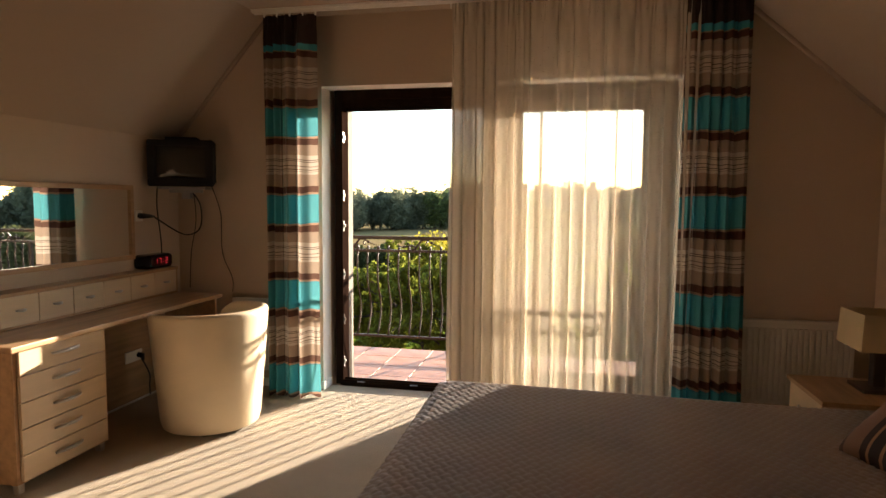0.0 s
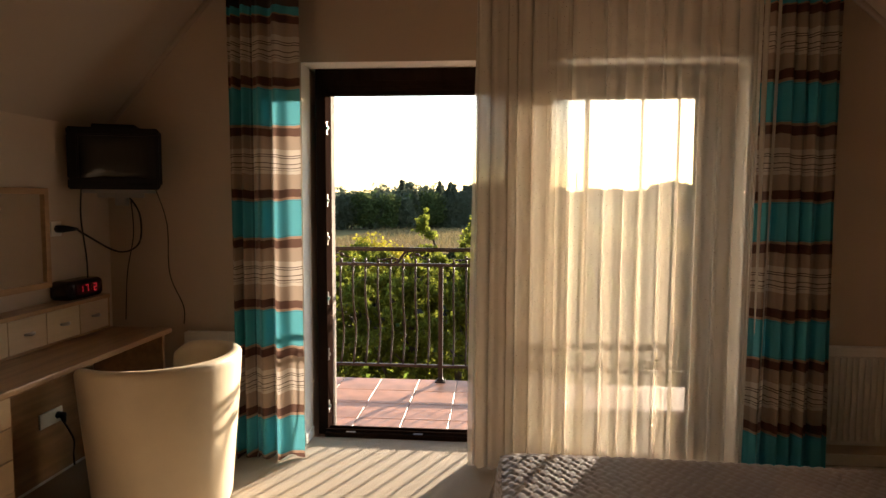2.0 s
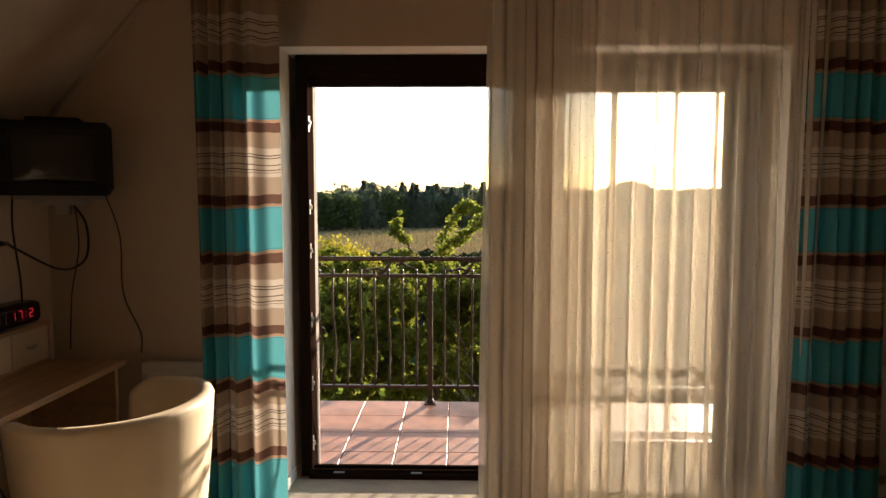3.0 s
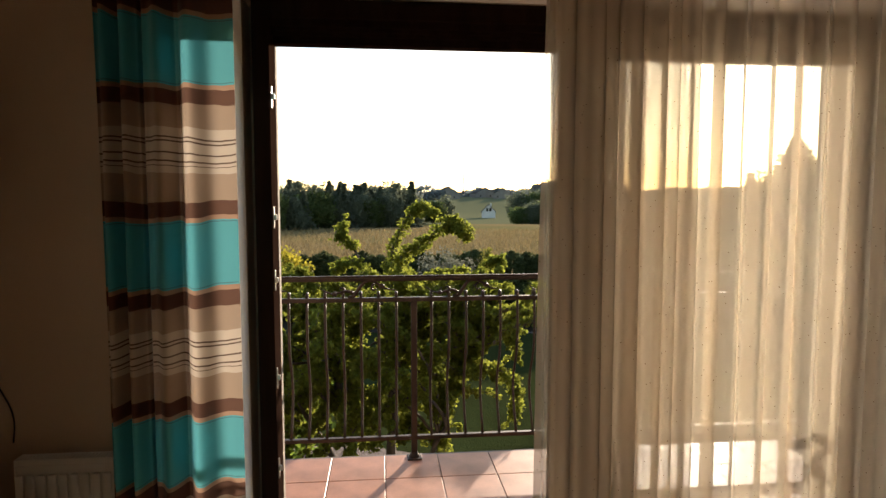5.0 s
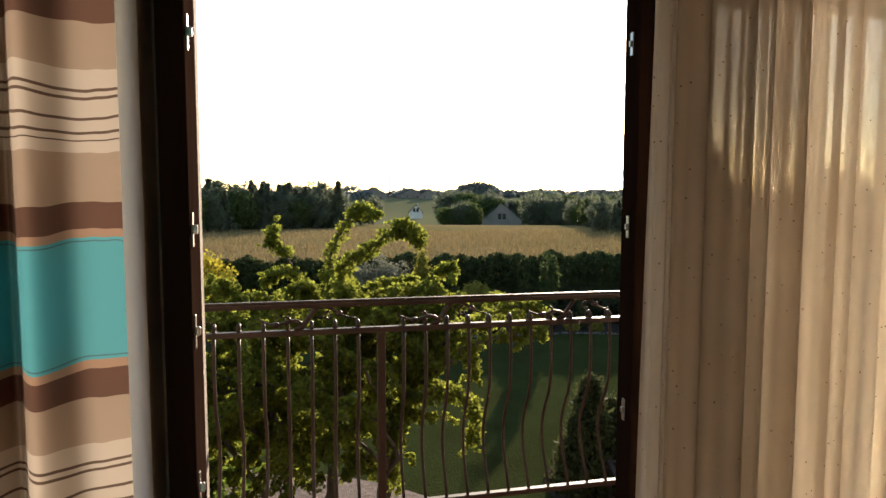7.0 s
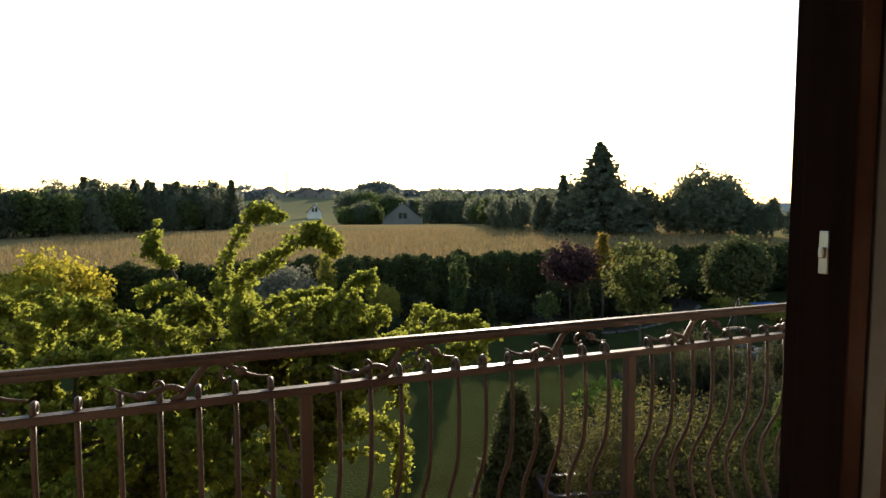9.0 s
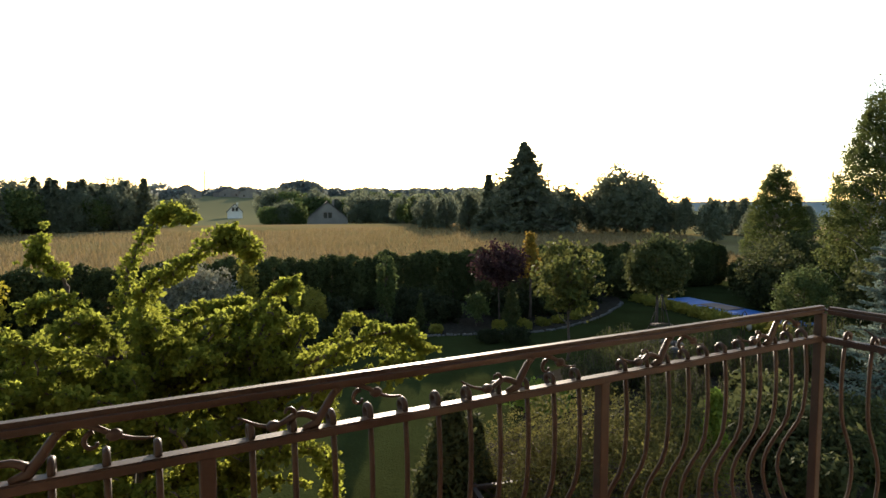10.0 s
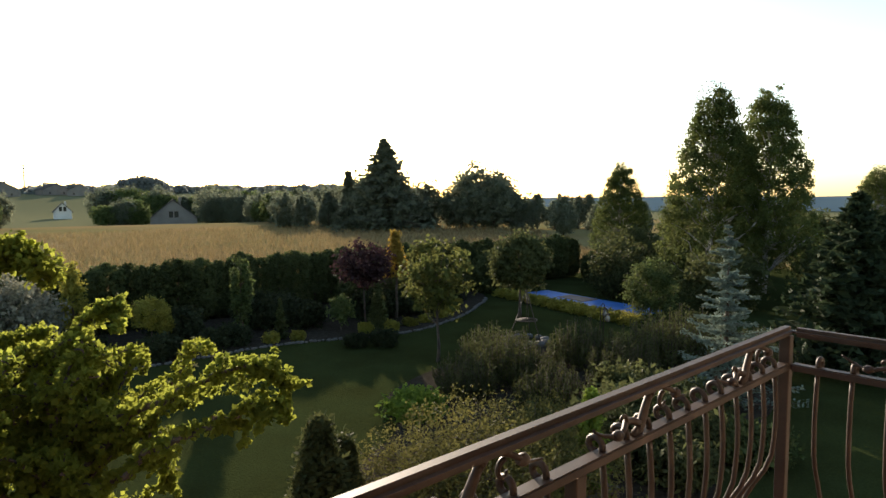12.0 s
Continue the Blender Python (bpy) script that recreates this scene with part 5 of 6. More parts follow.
spots = [(-13.0 + 0.80 * k, 26.5 + 0.06 * math.sin(k * 1.7), 0.97 + 0.05 * math.sin(k * 2.3)) for k in range(35)]
spots += [(14.9 + 0.80 * k, 26.4 - 0.115 * k, 0.99 + 0.04 * math.sin(k * 3.1)) for k in range(17)]
place(hedge_a, spots[0::2], 5)
place(hedge_b, spots[1::2], 6)
low_hedge = plant("low_hedge_bush", "low dark hedge bush beyond the pool", "hedge", "low hedge", 23, 1.5, 1.4, 0.05, None, 0.08, 6000, 260, THUJA, shape="column", fill=0.7, clump=0.08, limbs=0)
place(low_hedge, [(27.6 + 1.05 * k, 22.6 - 0.55 * k, 0.95 + 0.06 * math.sin(k * 2)) for k in range(9)], 7)

# ---- single plants of the garden ----
def one(ob, x, y, turn=0):
    ob.matrix_basis = pose(x, y, land(x, y), 0, 0, turn)
    return ob


one(plant("columnar_tree", "slim pale green columnar tree before the hedge", "tree", "", 31, 2.75, 0.46, 0.25, None, 0.06, 3600, 110, PALE_LEAF, shape="column", fill=0.3, clump=0.07), 7.7, 22.6)
one(plant("globe_tree", "small golden-green ball tree on a stem", "tree", "", 32, 1.45, 1.02, 0.65, None, 0.045, 5000, 120, YELLOW_LEAF, fill=0.75, clump=0.07, trunk_r=0.03), 5.1, 23.4)
one(plant("globe_tree", "tiny golden-green ball tree on a stem", "tree", "", 33, 0.95, 0.5, 0.5, None, 0.04, 2200, 60, YELLOW_LEAF, fill=0.75, clump=0.05, trunk_r=0.02), 5.35, 23.0)
one(plant("dwarf_pine", "low dark cushion pine in the border", "shrub", "border shrubs", 34, 0.6, 1.1, 0.04, None, 0.06, 3600, 90, DARK_LEAF, fill=0.6, clump=0.09), 4.8, 21.6)
one(plant("dwarf_pine", "low dark cushion pine in the border", "shrub", "border shrubs", 35, 0.55, 1.3, 0.04, None, 0.06, 3600, 90, DARK_LEAF, fill=0.6, clump=0.09), 6.8, 21.8)
one(conifer("dwarf_spruce", "small grey-green cone spruce in the border", "conifer", "", 36, 1.33, 0.62, THUJA, 0.04, 20, 9, 0.2), 8.5, 21.5)
one(plant("cone_thuja", "dense clipped green cone in the border", "conifer", "", 37, 1.6, 0.85, 0.03, None, 0.05, 6000, 300, WOOD_LEAF, shape="cone", clump=0.045, limbs=0), 11.6, 20.4)
one(plant("young_tree", "small pale green tree in the border", "tree", "", 38, 1.2, 0.8, 0.4, None, 0.06, 1800, 50, PALE_LEAF, clump=0.09), 10.6, 21.2)
low_pine = plant("border_bush", "low dark green bush in the border", "shrub", "border bushes", 66, 0.8, 1.4, 0.04, None, 0.06, 4200, 110, DARK_LEAF, fill=0.5, clump=0.1)
place(low_pine, [(10.4, 18.4, 0.6), (9.7, 18.9, 0.5), (2.8, 22.6, 1.1), (6.0, 23.8, 1.2), (8.8, 23.6, 1.2), (10.0, 22.6, 1.1), (12.6, 22.2, 1.3), (14.4, 22.0, 1.2), (15.6, 23.0, 1.3), (17.6, 23.6, 1.3), (9.6, 24.2, 1.3), (0.5, 22.8, 1.0), (-1.5, 23.0, 1.2), (7.2, 22.0, 0.6)], 18)
tuft = plant("golden_tuft", "small round golden shrub beside the lawn", "shrub", "golden tufts", 39, 0.34, 0.52, 0.02, None, 0.04, 1700, 60, YELLOW_LEAF, fill=0.6, clump=0.05, limbs=0)
place(tuft, [(8.0, 21.2, 1.0), (8.8, 20.9, 0.95), (11.0, 20.3, 1.05), (11.8, 20.0, 1.1), (12.8, 20.15, 0.9), (13.6, 20.25, 0.9), (14.6, 20.6, 0.9), (15.4, 21.0, 0.9), (16.2, 21.5, 0.85), (17.0, 22.2, 0.85)], 9)
one(plant("purple_tree", "round-crowned dark purple plum tree", "tree", "", 40, 2.9, 1.85, 1.55, None, 0.075, 4200, 90, PURPLE_LEAF, fill=0.4, clump=0.13, trunk_r=0.04), 11.6, 21.2)
one(plant("golden_cypress", "narrow golden-tipped cypress in the border", "conifer", "", 41, 3.25, 0.95, 0.05, None, 0.055, 5200, 200, AMBER_LEAF, shape="cone", clump=0.07, limbs=0, crown_from=1.75), 13.3, 21.6)
one(plant("cherry_tree", "young leafy fruit tree with reddish tips", "tree", "", 42, 3.5, 1.9, 1.35, None, 0.085, 3000, 90, CHERRY_LEAF, fill=0.15, clump=0.12, limbs=22, trunk_r=0.045), 10.4, 15.95)
one(plant("weeping_globe_tree", "round dark green umbrella tree on a stem", "tree", "", 43, 3.05, 2.05, 1.25, None, 0.09, 9000, 220, WOOD_LEAF, fill=0.7, clump=0.13, trunk_r=0.06), 16.9, 18.6)
one(plant("weeping_tree", "bushy yellow-green weeping tree", "tree", "", 44, 2.2, 1.6, 0.2, None, 0.055, 8000, 160, PALE_LEAF, fill=0.5, clump=0.13), 19.9, 14.9)
one(conifer("blue_spruce", "silvery blue spruce with tiered branches", "conifer", "", 45, 4.0, 2.8, BLUE_LEAF, 0.034, 14, 8, 0.0, 0.02, 20, 2.8, 7), 12.7, 9.0)
one(conifer("dark_pine", "broad dark green pine", "conifer", "", 46, 4.7, 4.4, SPRUCE_LEAF, 0.11, 22, 12, 0.05, 0.05, 13, 2.4, 5), 17.6, 7.9)
one(conifer("dark_pine", "broad dark green pine", "conifer", "", 47, 4.0, 4.0, SPRUCE_LEAF, 0.11, 20, 12, 0.05, 0.05, 13, 2.4, 5), 21.5, 8.2)
one(plant("silver_shrub", "tall silvery flowering shrub behind the hazel", "shrub", "", 48, 2.5, 2.3, 0.2, None, 0.075, 7000, 140, SILVER_LEAF, fill=0.4, clump=0.17), 1.5, 23.6)
one(plant("golden_shrub", "large golden-leaved shrub in evening sun", "shrub", "", 49, 2.8, 3.2, 0.2, None, 0.10, 7500, 150, GOLD_LEAF, fill=0.5, clump=0.2), -5.4, 24.0)
one(plant("golden_shrub", "golden-leaved shrub behind the hazel", "shrub", "", 50, 2.6, 1.2, 0.1, None, 0.07, 4200, 110, YELLOW_LEAF, shape="cone", clump=0.1), 3.2, 24.4)
one(plant("broad_leaf_shrub", "bright lime-green broad-leaved shrub", "shrub", "", 51, 2.3, 3.2, 0.1, None, 0.15, 4200, 140, LIME_LEAF, fill=0.5, clump=0.22), -3.7, 10.2)
birch = plant("birch", "tall slender birch with airy green crown", "tree", "birches", 52, 9.9, 5.2, 0.5, None, 0.068, 60000, 900, BIRCH_LEAF, BIRCH_BARK, "birch", 0.2, 0.13, 60, 0.13, tall=1.2)
one(birch, 27.6, 16.2)
birch_b = plant("birch", "tall slender birch with airy green crown", "tree", "birches", 53, 9.8, 5.0, 0.5, None, 0.068, 60000, 880, BIRCH_LEAF, BIRCH_BARK, "birch", 0.2, 0.13, 60, 0.13, tall=1.2)
one(birch_b, 29.3, 14.5)
copy_thing(birch_b, pose(34.4, 25.3, GROUND, 0, 0, 140)).matrix_basis = pose(34.4, 25.3, GROUND, 0, 0, 140) @ Matrix.Diagonal((0.86, 0.86, 0.71, 1))
copy_thing(birch, pose(50.4, 15.0, GROUND, 0, 0, 60)).matrix_basis = pose(50.4, 15.0, GROUND, 0, 0, 60) @ Matrix.Diagonal((1.0, 1.0, 0.68, 1))
fill_bush = plant("garden_bush", "rough dark green garden bush", "shrub", "background bushes", 54, 2.6, 3.0, 0.1, None, 0.11, 7000, 160, WOOD_LEAF, fill=0.5, clump=0.2)
place(fill_bush, [(23.5, 18.5, 0.8), (26.0, 20.0, 0.9), (24.0, 14.0, 0.9), (31.5, 22.5, 1.0), (34.0, 17.5, 1.3), (37.0, 22.0, 1.0), (40.0, 16.0, 1.3), (20.5, 23.5, 0.7), (22.6, 23.2, 0.6), (15.0, 22.6, 0.7), (13.0, 23.4, 0.6), (27, 10, 1.2), (32, 9, 1.3), (23, 4.5, 1.2), (39, 9, 1.5)], 12)
def shoot_shrub(name, label, group, seed, height, width, shoots, material, needle):
    """A shrub of many upright needled shoots."""
    rng = np.random.default_rng(seed)
    t = thing(name, (0, 0, 0), label, "shrub", group)
    bm = bmesh.new()
    pts, out = [], []
    for k in range(shoots):
        a, r = rng.random() * 2 * math.pi, width / 2 * rng.random() ** 0.55
        h = height * (1 - 0.5 * (2 * r / width) ** 2) * (0.55 + 0.6 * rng.random() ** 1.5)
        foot = np.array((r * 0.55 * math.cos(a), r * 0.55 * math.sin(a), 0.0))
        tip = np.array((r * math.cos(a), r * math.sin(a), h))
        mid = (foot + tip) / 2 + np.array((0.15 * math.cos(a), 0.15 * math.sin(a), -0.1 * h)) * width / 2
        line = [(1 - u) ** 2 * foot + 2 * u * (1 - u) * mid + u * u * tip for u in np.linspace(0, 1, 7)]
        tube(bm, line, 0.007, 4, cap=False)
        for u in np.linspace(0.30, 1.0, 58):
            p = (1 - u) ** 2 * foot + 2 * u * (1 - u) * mid + u * u * tip
            g = rng.normal(size=3) * 0.030
            pts.append(p + g)
            out.append(np.array((g[0] * 22, g[1] * 22, 1.1)))
    part("stem_work", bm, BARK, t)
    part("needles", leaf_mesh("needles", pts, needle, material, seed + 1, 3.4, 0.25, np.asarray(out)), None, t)
    return t


PINE_LEAF = leaf_surface("pine_needles", (0.082, 0.086, 0.031), (0.052, 0.060, 0.023), 0.35, 0.5)
mugo = shoot_shrub("mugo_pine", "upright-shooted mountain pine shrub", "mountain pines", 55, 1.35, 2.2, 210, PINE_LEAF, 0.022)
place(mugo, [(11.2, 14.6, 0.85), (8.9, 13.3, 0.8), (10.6, 13.2, 0.95), (13.1, 13.0, 0.95), (14.3, 11.6, 1.0), (12.2, 11.2, 0.9), (9.6, 11.2, 0.8), (15.6, 11.5, 1.1), (15.0, 9.4, 1.0)], 13)
one(plant("juniper", "feathery dark green juniper", "conifer", "", 56, 1.75, 1.1, 0.03, None, 0.04, 14000, 420, WOOD_LEAF, shape="cone", clump=0.07, limbs=0, tall=2.4), 3.2, 10.0)
one(plant("juniper", "feathery dark green juniper", "conifer", "", 57, 1.3, 0.9, 0.03, None, 0.04, 8000, 260, WOOD_LEAF, shape="cone", clump=0.06, limbs=0, tall=2.4), 3.75, 10.3)
one(plant("golden_juniper", "low golden spreading juniper by the lawn edge", "shrub", "", 58, 0.5, 1.2, 0.03, None, 0.055, 3400, 100, LIME_LEAF, fill=0.4, clump=0.1, limbs=0, tall=2.2), 7.2, 13.0)
one(plant("golden_thuja", "slim golden-green thuja below the balcony", "conifer", "", 59, 1.75, 0.55, 0.03, None, 0.05, 4600, 180, LIME_LEAF, shape="cone", clump=0.05, limbs=0), 6.75, 8.35)
spray = plant("feathery_shrub", "airy olive-green shrub with thin arching shoots", "shrub", "feathery shrubs", 60, 1.7, 2.4, 0.05, None, 0.028, 9500, 420, OLIVE_LEAF, fill=0.1, clump=0.10, limbs=60, tall=1.8, trunk_r=0.02)
place(spray, [(5.5, 9.5, 0.95), (6.4, 9.1, 0.9), (5.0, 8.4, 0.85), (4.5, 9.7, 0.8), (5.9, 8.3, 0.8), (4.2, 9.0, 0.65)], 14)
one(plant("golden_juniper", "low golden spreading juniper by the wall", "shrub", "", 61, 0.5, 1.5, 0.03, None, 0.055, 3800, 100, PALE_LEAF, fill=0.4, clump=0.1, limbs=0, tall=2.2), 10.2, 7.6)
under = plant("berry_bush", "low reddish-green bush under the hazel", "shrub", "bushes under the hazel", 62, 0.7, 1.1, 0.03, None, 0.06, 3000, 90, PURPLE_LEAF, fill=0.3, clump=0.1)
place(under, [(-0.6, 6.4, 1.0), (-1.9, 6.0, 0.9)], 15)
under2 = plant("low_juniper", "low grey-green spreading juniper on dark mulch", "shrub", "low junipers", 63, 0.75, 1.4, 0.03, None, 0.05, 3600, 120, WOOD_LEAF, fill=0.3, clump=0.1, tall=2.4)
place(under2, [(0.7, 6.3, 1.0), (-0.2, 5.7, 0.8), (1.3, 6.9, 0.8), (-2.9, 5.8, 1.0), (10.9, 10.0, 1.2), (10.4, 9.1, 1.1), (9.5, 8.4, 1.0), (9.3, 9.4, 1.2), (8.3, 9.2, 1.1), (11.4, 9.0, 1.0), (7.4, 9.6, 1.1), (8.4, 7.9, 0.9)], 16)

# ---- pool cover with its golden edging, fire pit, lanterns, planters ----
POOL, POOL_TURN = (21.0, 18.7), 82
pool = whole("pool_cover", solid(-3.25, 3.25, -1.08, 1.08, 0.0, 0.09, 0.03), POOL_BLUE, "bright blue tarpaulin over the garden pool", "pool cover")
pool.matrix_world = pose(*POOL, GROUND + 0.02, 0, 0, POOL_TURN)
bm = bmesh.new()
box(bm, -0.45, 0.45, -0.8, 0.8, 0.09, 0.115, 0.01)
board = whole("pool_board", bm, surface("brown_board", (0.20, 0.13, 0.09), 0.7), "brown board lying on the pool cover", "board")
board.matrix_world = pose(21.5, 19.3, GROUND + 0.022, 0, 0, -8)
edge = plant("edging_shrub", "low golden edging shrub along the pool", "shrub", "golden edging", 64, 0.32, 0.95, 0.02, None, 0.045, 2400, 80, YELLOW_LEAF, fill=0.5, clump=0.06, limbs=0)
place(edge, [(20.03 - 0.128 * k, 22.2 - 0.715 * k, 1.0) for k in range(11)], 17)

SMOKED = surface("smoked_glass", (0.25, 0.22, 0.18), 0.15, var=0.03, bump=0)
pit = thing("fire_pit_tripod", (13.9, 15.7, GROUND), "black iron tripod with a hanging grill over stones", "tripod")
for k in range(3):
    a = 0.5 + 2 * math.pi * k / 3
    part("leg", tube(bmesh.new(), [(13.9 + 0.62 * math.cos(a), 15.7 + 0.62 * math.sin(a), GROUND + 0.02), (13.9, 15.7, GROUND + 1.7)], 0.014, 6), IRON, pit)
bm = bmesh.new()
tube(bm, [(13.9 + 0.34 * math.cos(a), 15.7 + 0.34 * math.sin(a), GROUND + 0.75) for a in (2 * math.pi * k / 24 for k in range(25))], 0.012, 6)
for k in range(-4, 5):
    h = math.sqrt(max(0.0, 0.34 ** 2 - (0.075 * k) ** 2))
    tube(bm, [(13.9 + 0.075 * k, 15.7 - h, GROUND + 0.75), (13.9 + 0.075 * k, 15.7 + h, GROUND + 0.75)], 0.006, 5)
part("grill", bm, IRON, pit, "round hanging iron grill")
part("chain", tube(bmesh.new(), [(13.9, 15.7, GROUND + 0.75), (13.9, 15.7, GROUND + 1.68)], 0.006, 5), IRON, pit)


def pebble(seed):
    rnd = random.Random(seed)
    bm = bmesh.new()
    bmesh.ops.create_icosphere(bm, subdivisions=2, radius=1.0)
    for v in bm.verts:
        v.co *= 1 + 0.22 * noise.noise(v.co * 1.6 + Vector((seed, 0, 0)))
        v.co.z *= 0.62
    for f in bm.faces:
        f.smooth = True
    return finish("stone", bm, STONE)


rock_meshes = [pebble(k) for k in range(3)]
rnd = random.Random(4)
for k in range(11):
    a = 2 * math.pi * k / 11
    ob = whole("pit_stone", rock_meshes[k % 3], STONE, "grey fieldstone ringing the fire pit", "stone", "fire pit stones")
    ob.matrix_world = pose(13.9 + 0.62 * math.cos(a), 15.7 + 0.62 * math.sin(a), GROUND + 0.09, 0, 0, rnd.uniform(0, 360)) @ Matrix.Scale(rnd.uniform(0.13, 0.2), 4)
for x, y in ((13.9, 12.9), (14.5, 13.4)):
    ln = thing("garden_lantern", (x, y, GROUND), "black hooked garden lantern with a glass globe", "lantern", "garden lanterns")
    hook = [(x, y, GROUND), (x, y, GROUND + 1.3), (x + 0.03, y, GROUND + 1.42), (x + 0.12, y, GROUND + 1.47), (x + 0.2, y, GROUND + 1.4), (x + 0.21, y, GROUND + 1.3)]
    part("pole", tube(bmesh.new(), hook, 0.015, 6), IRON, ln)
    part("globe", lathe(bmesh.new(), (x + 0.21, y, GROUND + 1.06), [(0.02, 0), (0.06, 0.04), (0.07, 0.09), (0.055, 0.15), (0.03, 0.20)], 14), SMOKED, ln, "pale glass globe")
    part("cap", lathe(bmesh.new(), (x + 0.21, y, GROUND + 1.27), [(0.07, 0), (0.05, 0.03), (0.015, 0.05)], 12), IRON, ln)


def planter(x, y, turn, long):
    """A dark lattice planter box."""
    p = thing("lattice_planter", (0, 0, 0), "dark wooden planter with lattice sides", "planter", "lattice planters")
    h, d = 0.55, 0.6
    for nm, z in (("top_rail", h), ("bottom_rail", 0.06)):
        for a, b in (((0, 0), (long, 0)), ((0, d), (long, d)), ((0, 0), (0, d)), ((long, 0), (long, d))):
            part(nm, bar(bmesh.new(), (*a, z), (*b, z), 0.07, 0.05), DARK_WOOD, p)
    for a in ((0, 0), (long, 0), (0, d), (long, d)):
        part("corner_post", solid(a[0] - 0.04, a[0] + 0.04, a[1] - 0.04, a[1] + 0.04, 0, h + 0.06, 0.005), DARK_WOOD, p)
    for yy in (0.0, d):
        bm = bmesh.new()
        k = int(long / 0.14)
        for i in range(k):
            xx = long * i / k
            bar(bm, (xx, yy - 0.008, 0.08), (min(long, xx + 0.45), yy - 0.008, h - 0.02), 0.012, 0.03, 0)
            bar(bm, (min(long, xx + 0.45), yy + 0.008, 0.08), (xx, yy + 0.008, h - 0.02), 0.012, 0.03, 0)
        lat = part("lattice", bm, DARK_WOOD, p)
        lat["kind"] = "stuff"
    p.matrix_basis = pose(x, y, GROUND + 0.04, 0, 0, turn)


planter(3.2, 9.0, -14, 1.9)
planter(4.6, 8.2, -14, 1.9)

# stone edging of the border bed
rnd = random.Random(9)
edge_line = [Vector((*p, 0)) for p in border[0:44]]
spots = []
for a, b in zip(edge_line, edge_line[1:]):
    n = max(1, int((b - a).length / 0.13))
    spots += [a.lerp(b, i / n) for i in range(n)]
edging = thing("stone_edging", (spots[0].x, spots[0].y, GROUND), "pale rough stones edging the border bed", "edging")
for k, p in enumerate(spots):
    if not (1.0 < p.x < 19.0):
        continue
    ob = new("stone", rock_meshes[k % 3])
    ob.parent = edging
    ob.matrix_parent_inverse = Matrix.Translation(-edging.location)
    ob.matrix_basis = pose(p.x + rnd.uniform(-0.04, 0.04), p.y + rnd.uniform(-0.04, 0.04), GROUND + 0.045, 0, 0, rnd.uniform(0, 360)) @ Matrix.Scale(rnd.uniform(0.05, 0.085), 4)

# ---- meadow grass near the hedge ----
rng = np.random.default_rng(70)
k = 60000
yy = 27.6 + 70 * rng.random(k) ** 1.8
xx = -18 + rng.random(k) * (30 + 0.9 * yy)
zz = np.array([land(x, y) for x, y in zip(xx, yy)])
up = np.column_stack((rng.normal(size=k) * 0.25, rng.normal(size=k) * 0.25, np.full(k, 2.2)))
grass = leaf_mesh("meadow_grass", np.column_stack((xx, yy, zz + 0.28)), 0.05, STRAW, 71, 11.0, 0.25, up)
whole("meadow_grass", grass, STRAW, "tall dry straw-coloured meadow grass", "grass", kind="stuff")

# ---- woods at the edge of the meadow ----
far_a = plant("wood_tree", "leafy deciduous tree at the wood's edge", "tree", "edge of the wood", 81, 8.0, 6.0, 0.6, None, 0.24, 5200, 170, HAZED_EDGE_LEAF, fill=0.3, clump=0.36, limbs=4)
far_b = plant("wood_tree", "leafy deciduous tree at the wood's edge", "tree", "edge of the wood", 82, 8.5, 5.0, 0.5, None, 0.24, 5200, 170, HAZED_EDGE_LEAF, fill=0.3, clump=0.34, limbs=4, shape="birch")
far_c = conifer("wood_spruce", "dark spruce at the wood's edge", "conifer", "edge of the wood", 83, 9.0, 5.4, HAZED_EDGE_NEEDLES, 0.34, 22, 9, 0.25, 0.04, 9, 2.0, 3)
far_d = conifer("wood_spruce", "dark spruce at the wood's edge", "conifer", "edge of the wood", 84, 9.0, 4.6, HAZED_EDGE_NEEDLES, 0.32, 20, 8, 0.2, 0.04, 9, 2.0, 3)
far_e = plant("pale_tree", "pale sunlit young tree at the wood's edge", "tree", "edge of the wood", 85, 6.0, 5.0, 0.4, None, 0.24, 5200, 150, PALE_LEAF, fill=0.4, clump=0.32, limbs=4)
giant = conifer("tall_spruce", "very tall broad dark spruce above the wood", "conifer", "", 86, 12.6, 16.5, HAZED_EDGE_NEEDLES, 0.30, 30, 11, 0.3, 0.03, 13, 2.0, 3)
groups = {0: [], 1: [], 2: [], 3: [], 4: []}
rnd = random.Random(77)


def along(a, b, count, heights, kinds, jitter):
    """Trees from a to b; heights over the ground, one a tree or a range."""
    for i in range(count):
        s = (i + rnd.uniform(0.2, 0.8)) / count
        x, y = a[0] + (b[0] - a[0]) * s + rnd.uniform(-jitter, jitter), a[1] + (b[1] - a[1]) * s + rnd.uniform(0, jitter)
        k = kinds[rnd.randrange(len(kinds))]
        h = rnd.uniform(*heights)
        az = math.degrees(math.atan2(x + 0.9, y - 2.5))
        if 8.4 < az < 12.2 or math.hypot(x, y) < 206 and 15.8 < az < 20.2:
            continue
        groups[k].append((x, y, h / (8.0, 8.5, 9.0, 9.0, 6.0)[k]))


along((-70, 62), (-30, 82), 22, (4.5, 6.2), (0, 1, 4, 0), 4)
along((-34, 84), (-14, 100), 26, (4.6, 6.6), (0, 2, 1, 0, 0), 3)
along((-24, 92), (2, 112), 24, (4.6, 6.6), (0, 1, 0, 4, 2), 2)
along((-18, 102), (5, 118), 30, (6.2, 8.3), (2, 2, 0, 0, 1, 2), 3)
along((-20, 108), (5, 122), 20, (5.6, 7.6), (0, 1, 2), 3)
along((4, 121), (14, 134), 8, (4.0, 6.0), (4, 0, 4), 2)
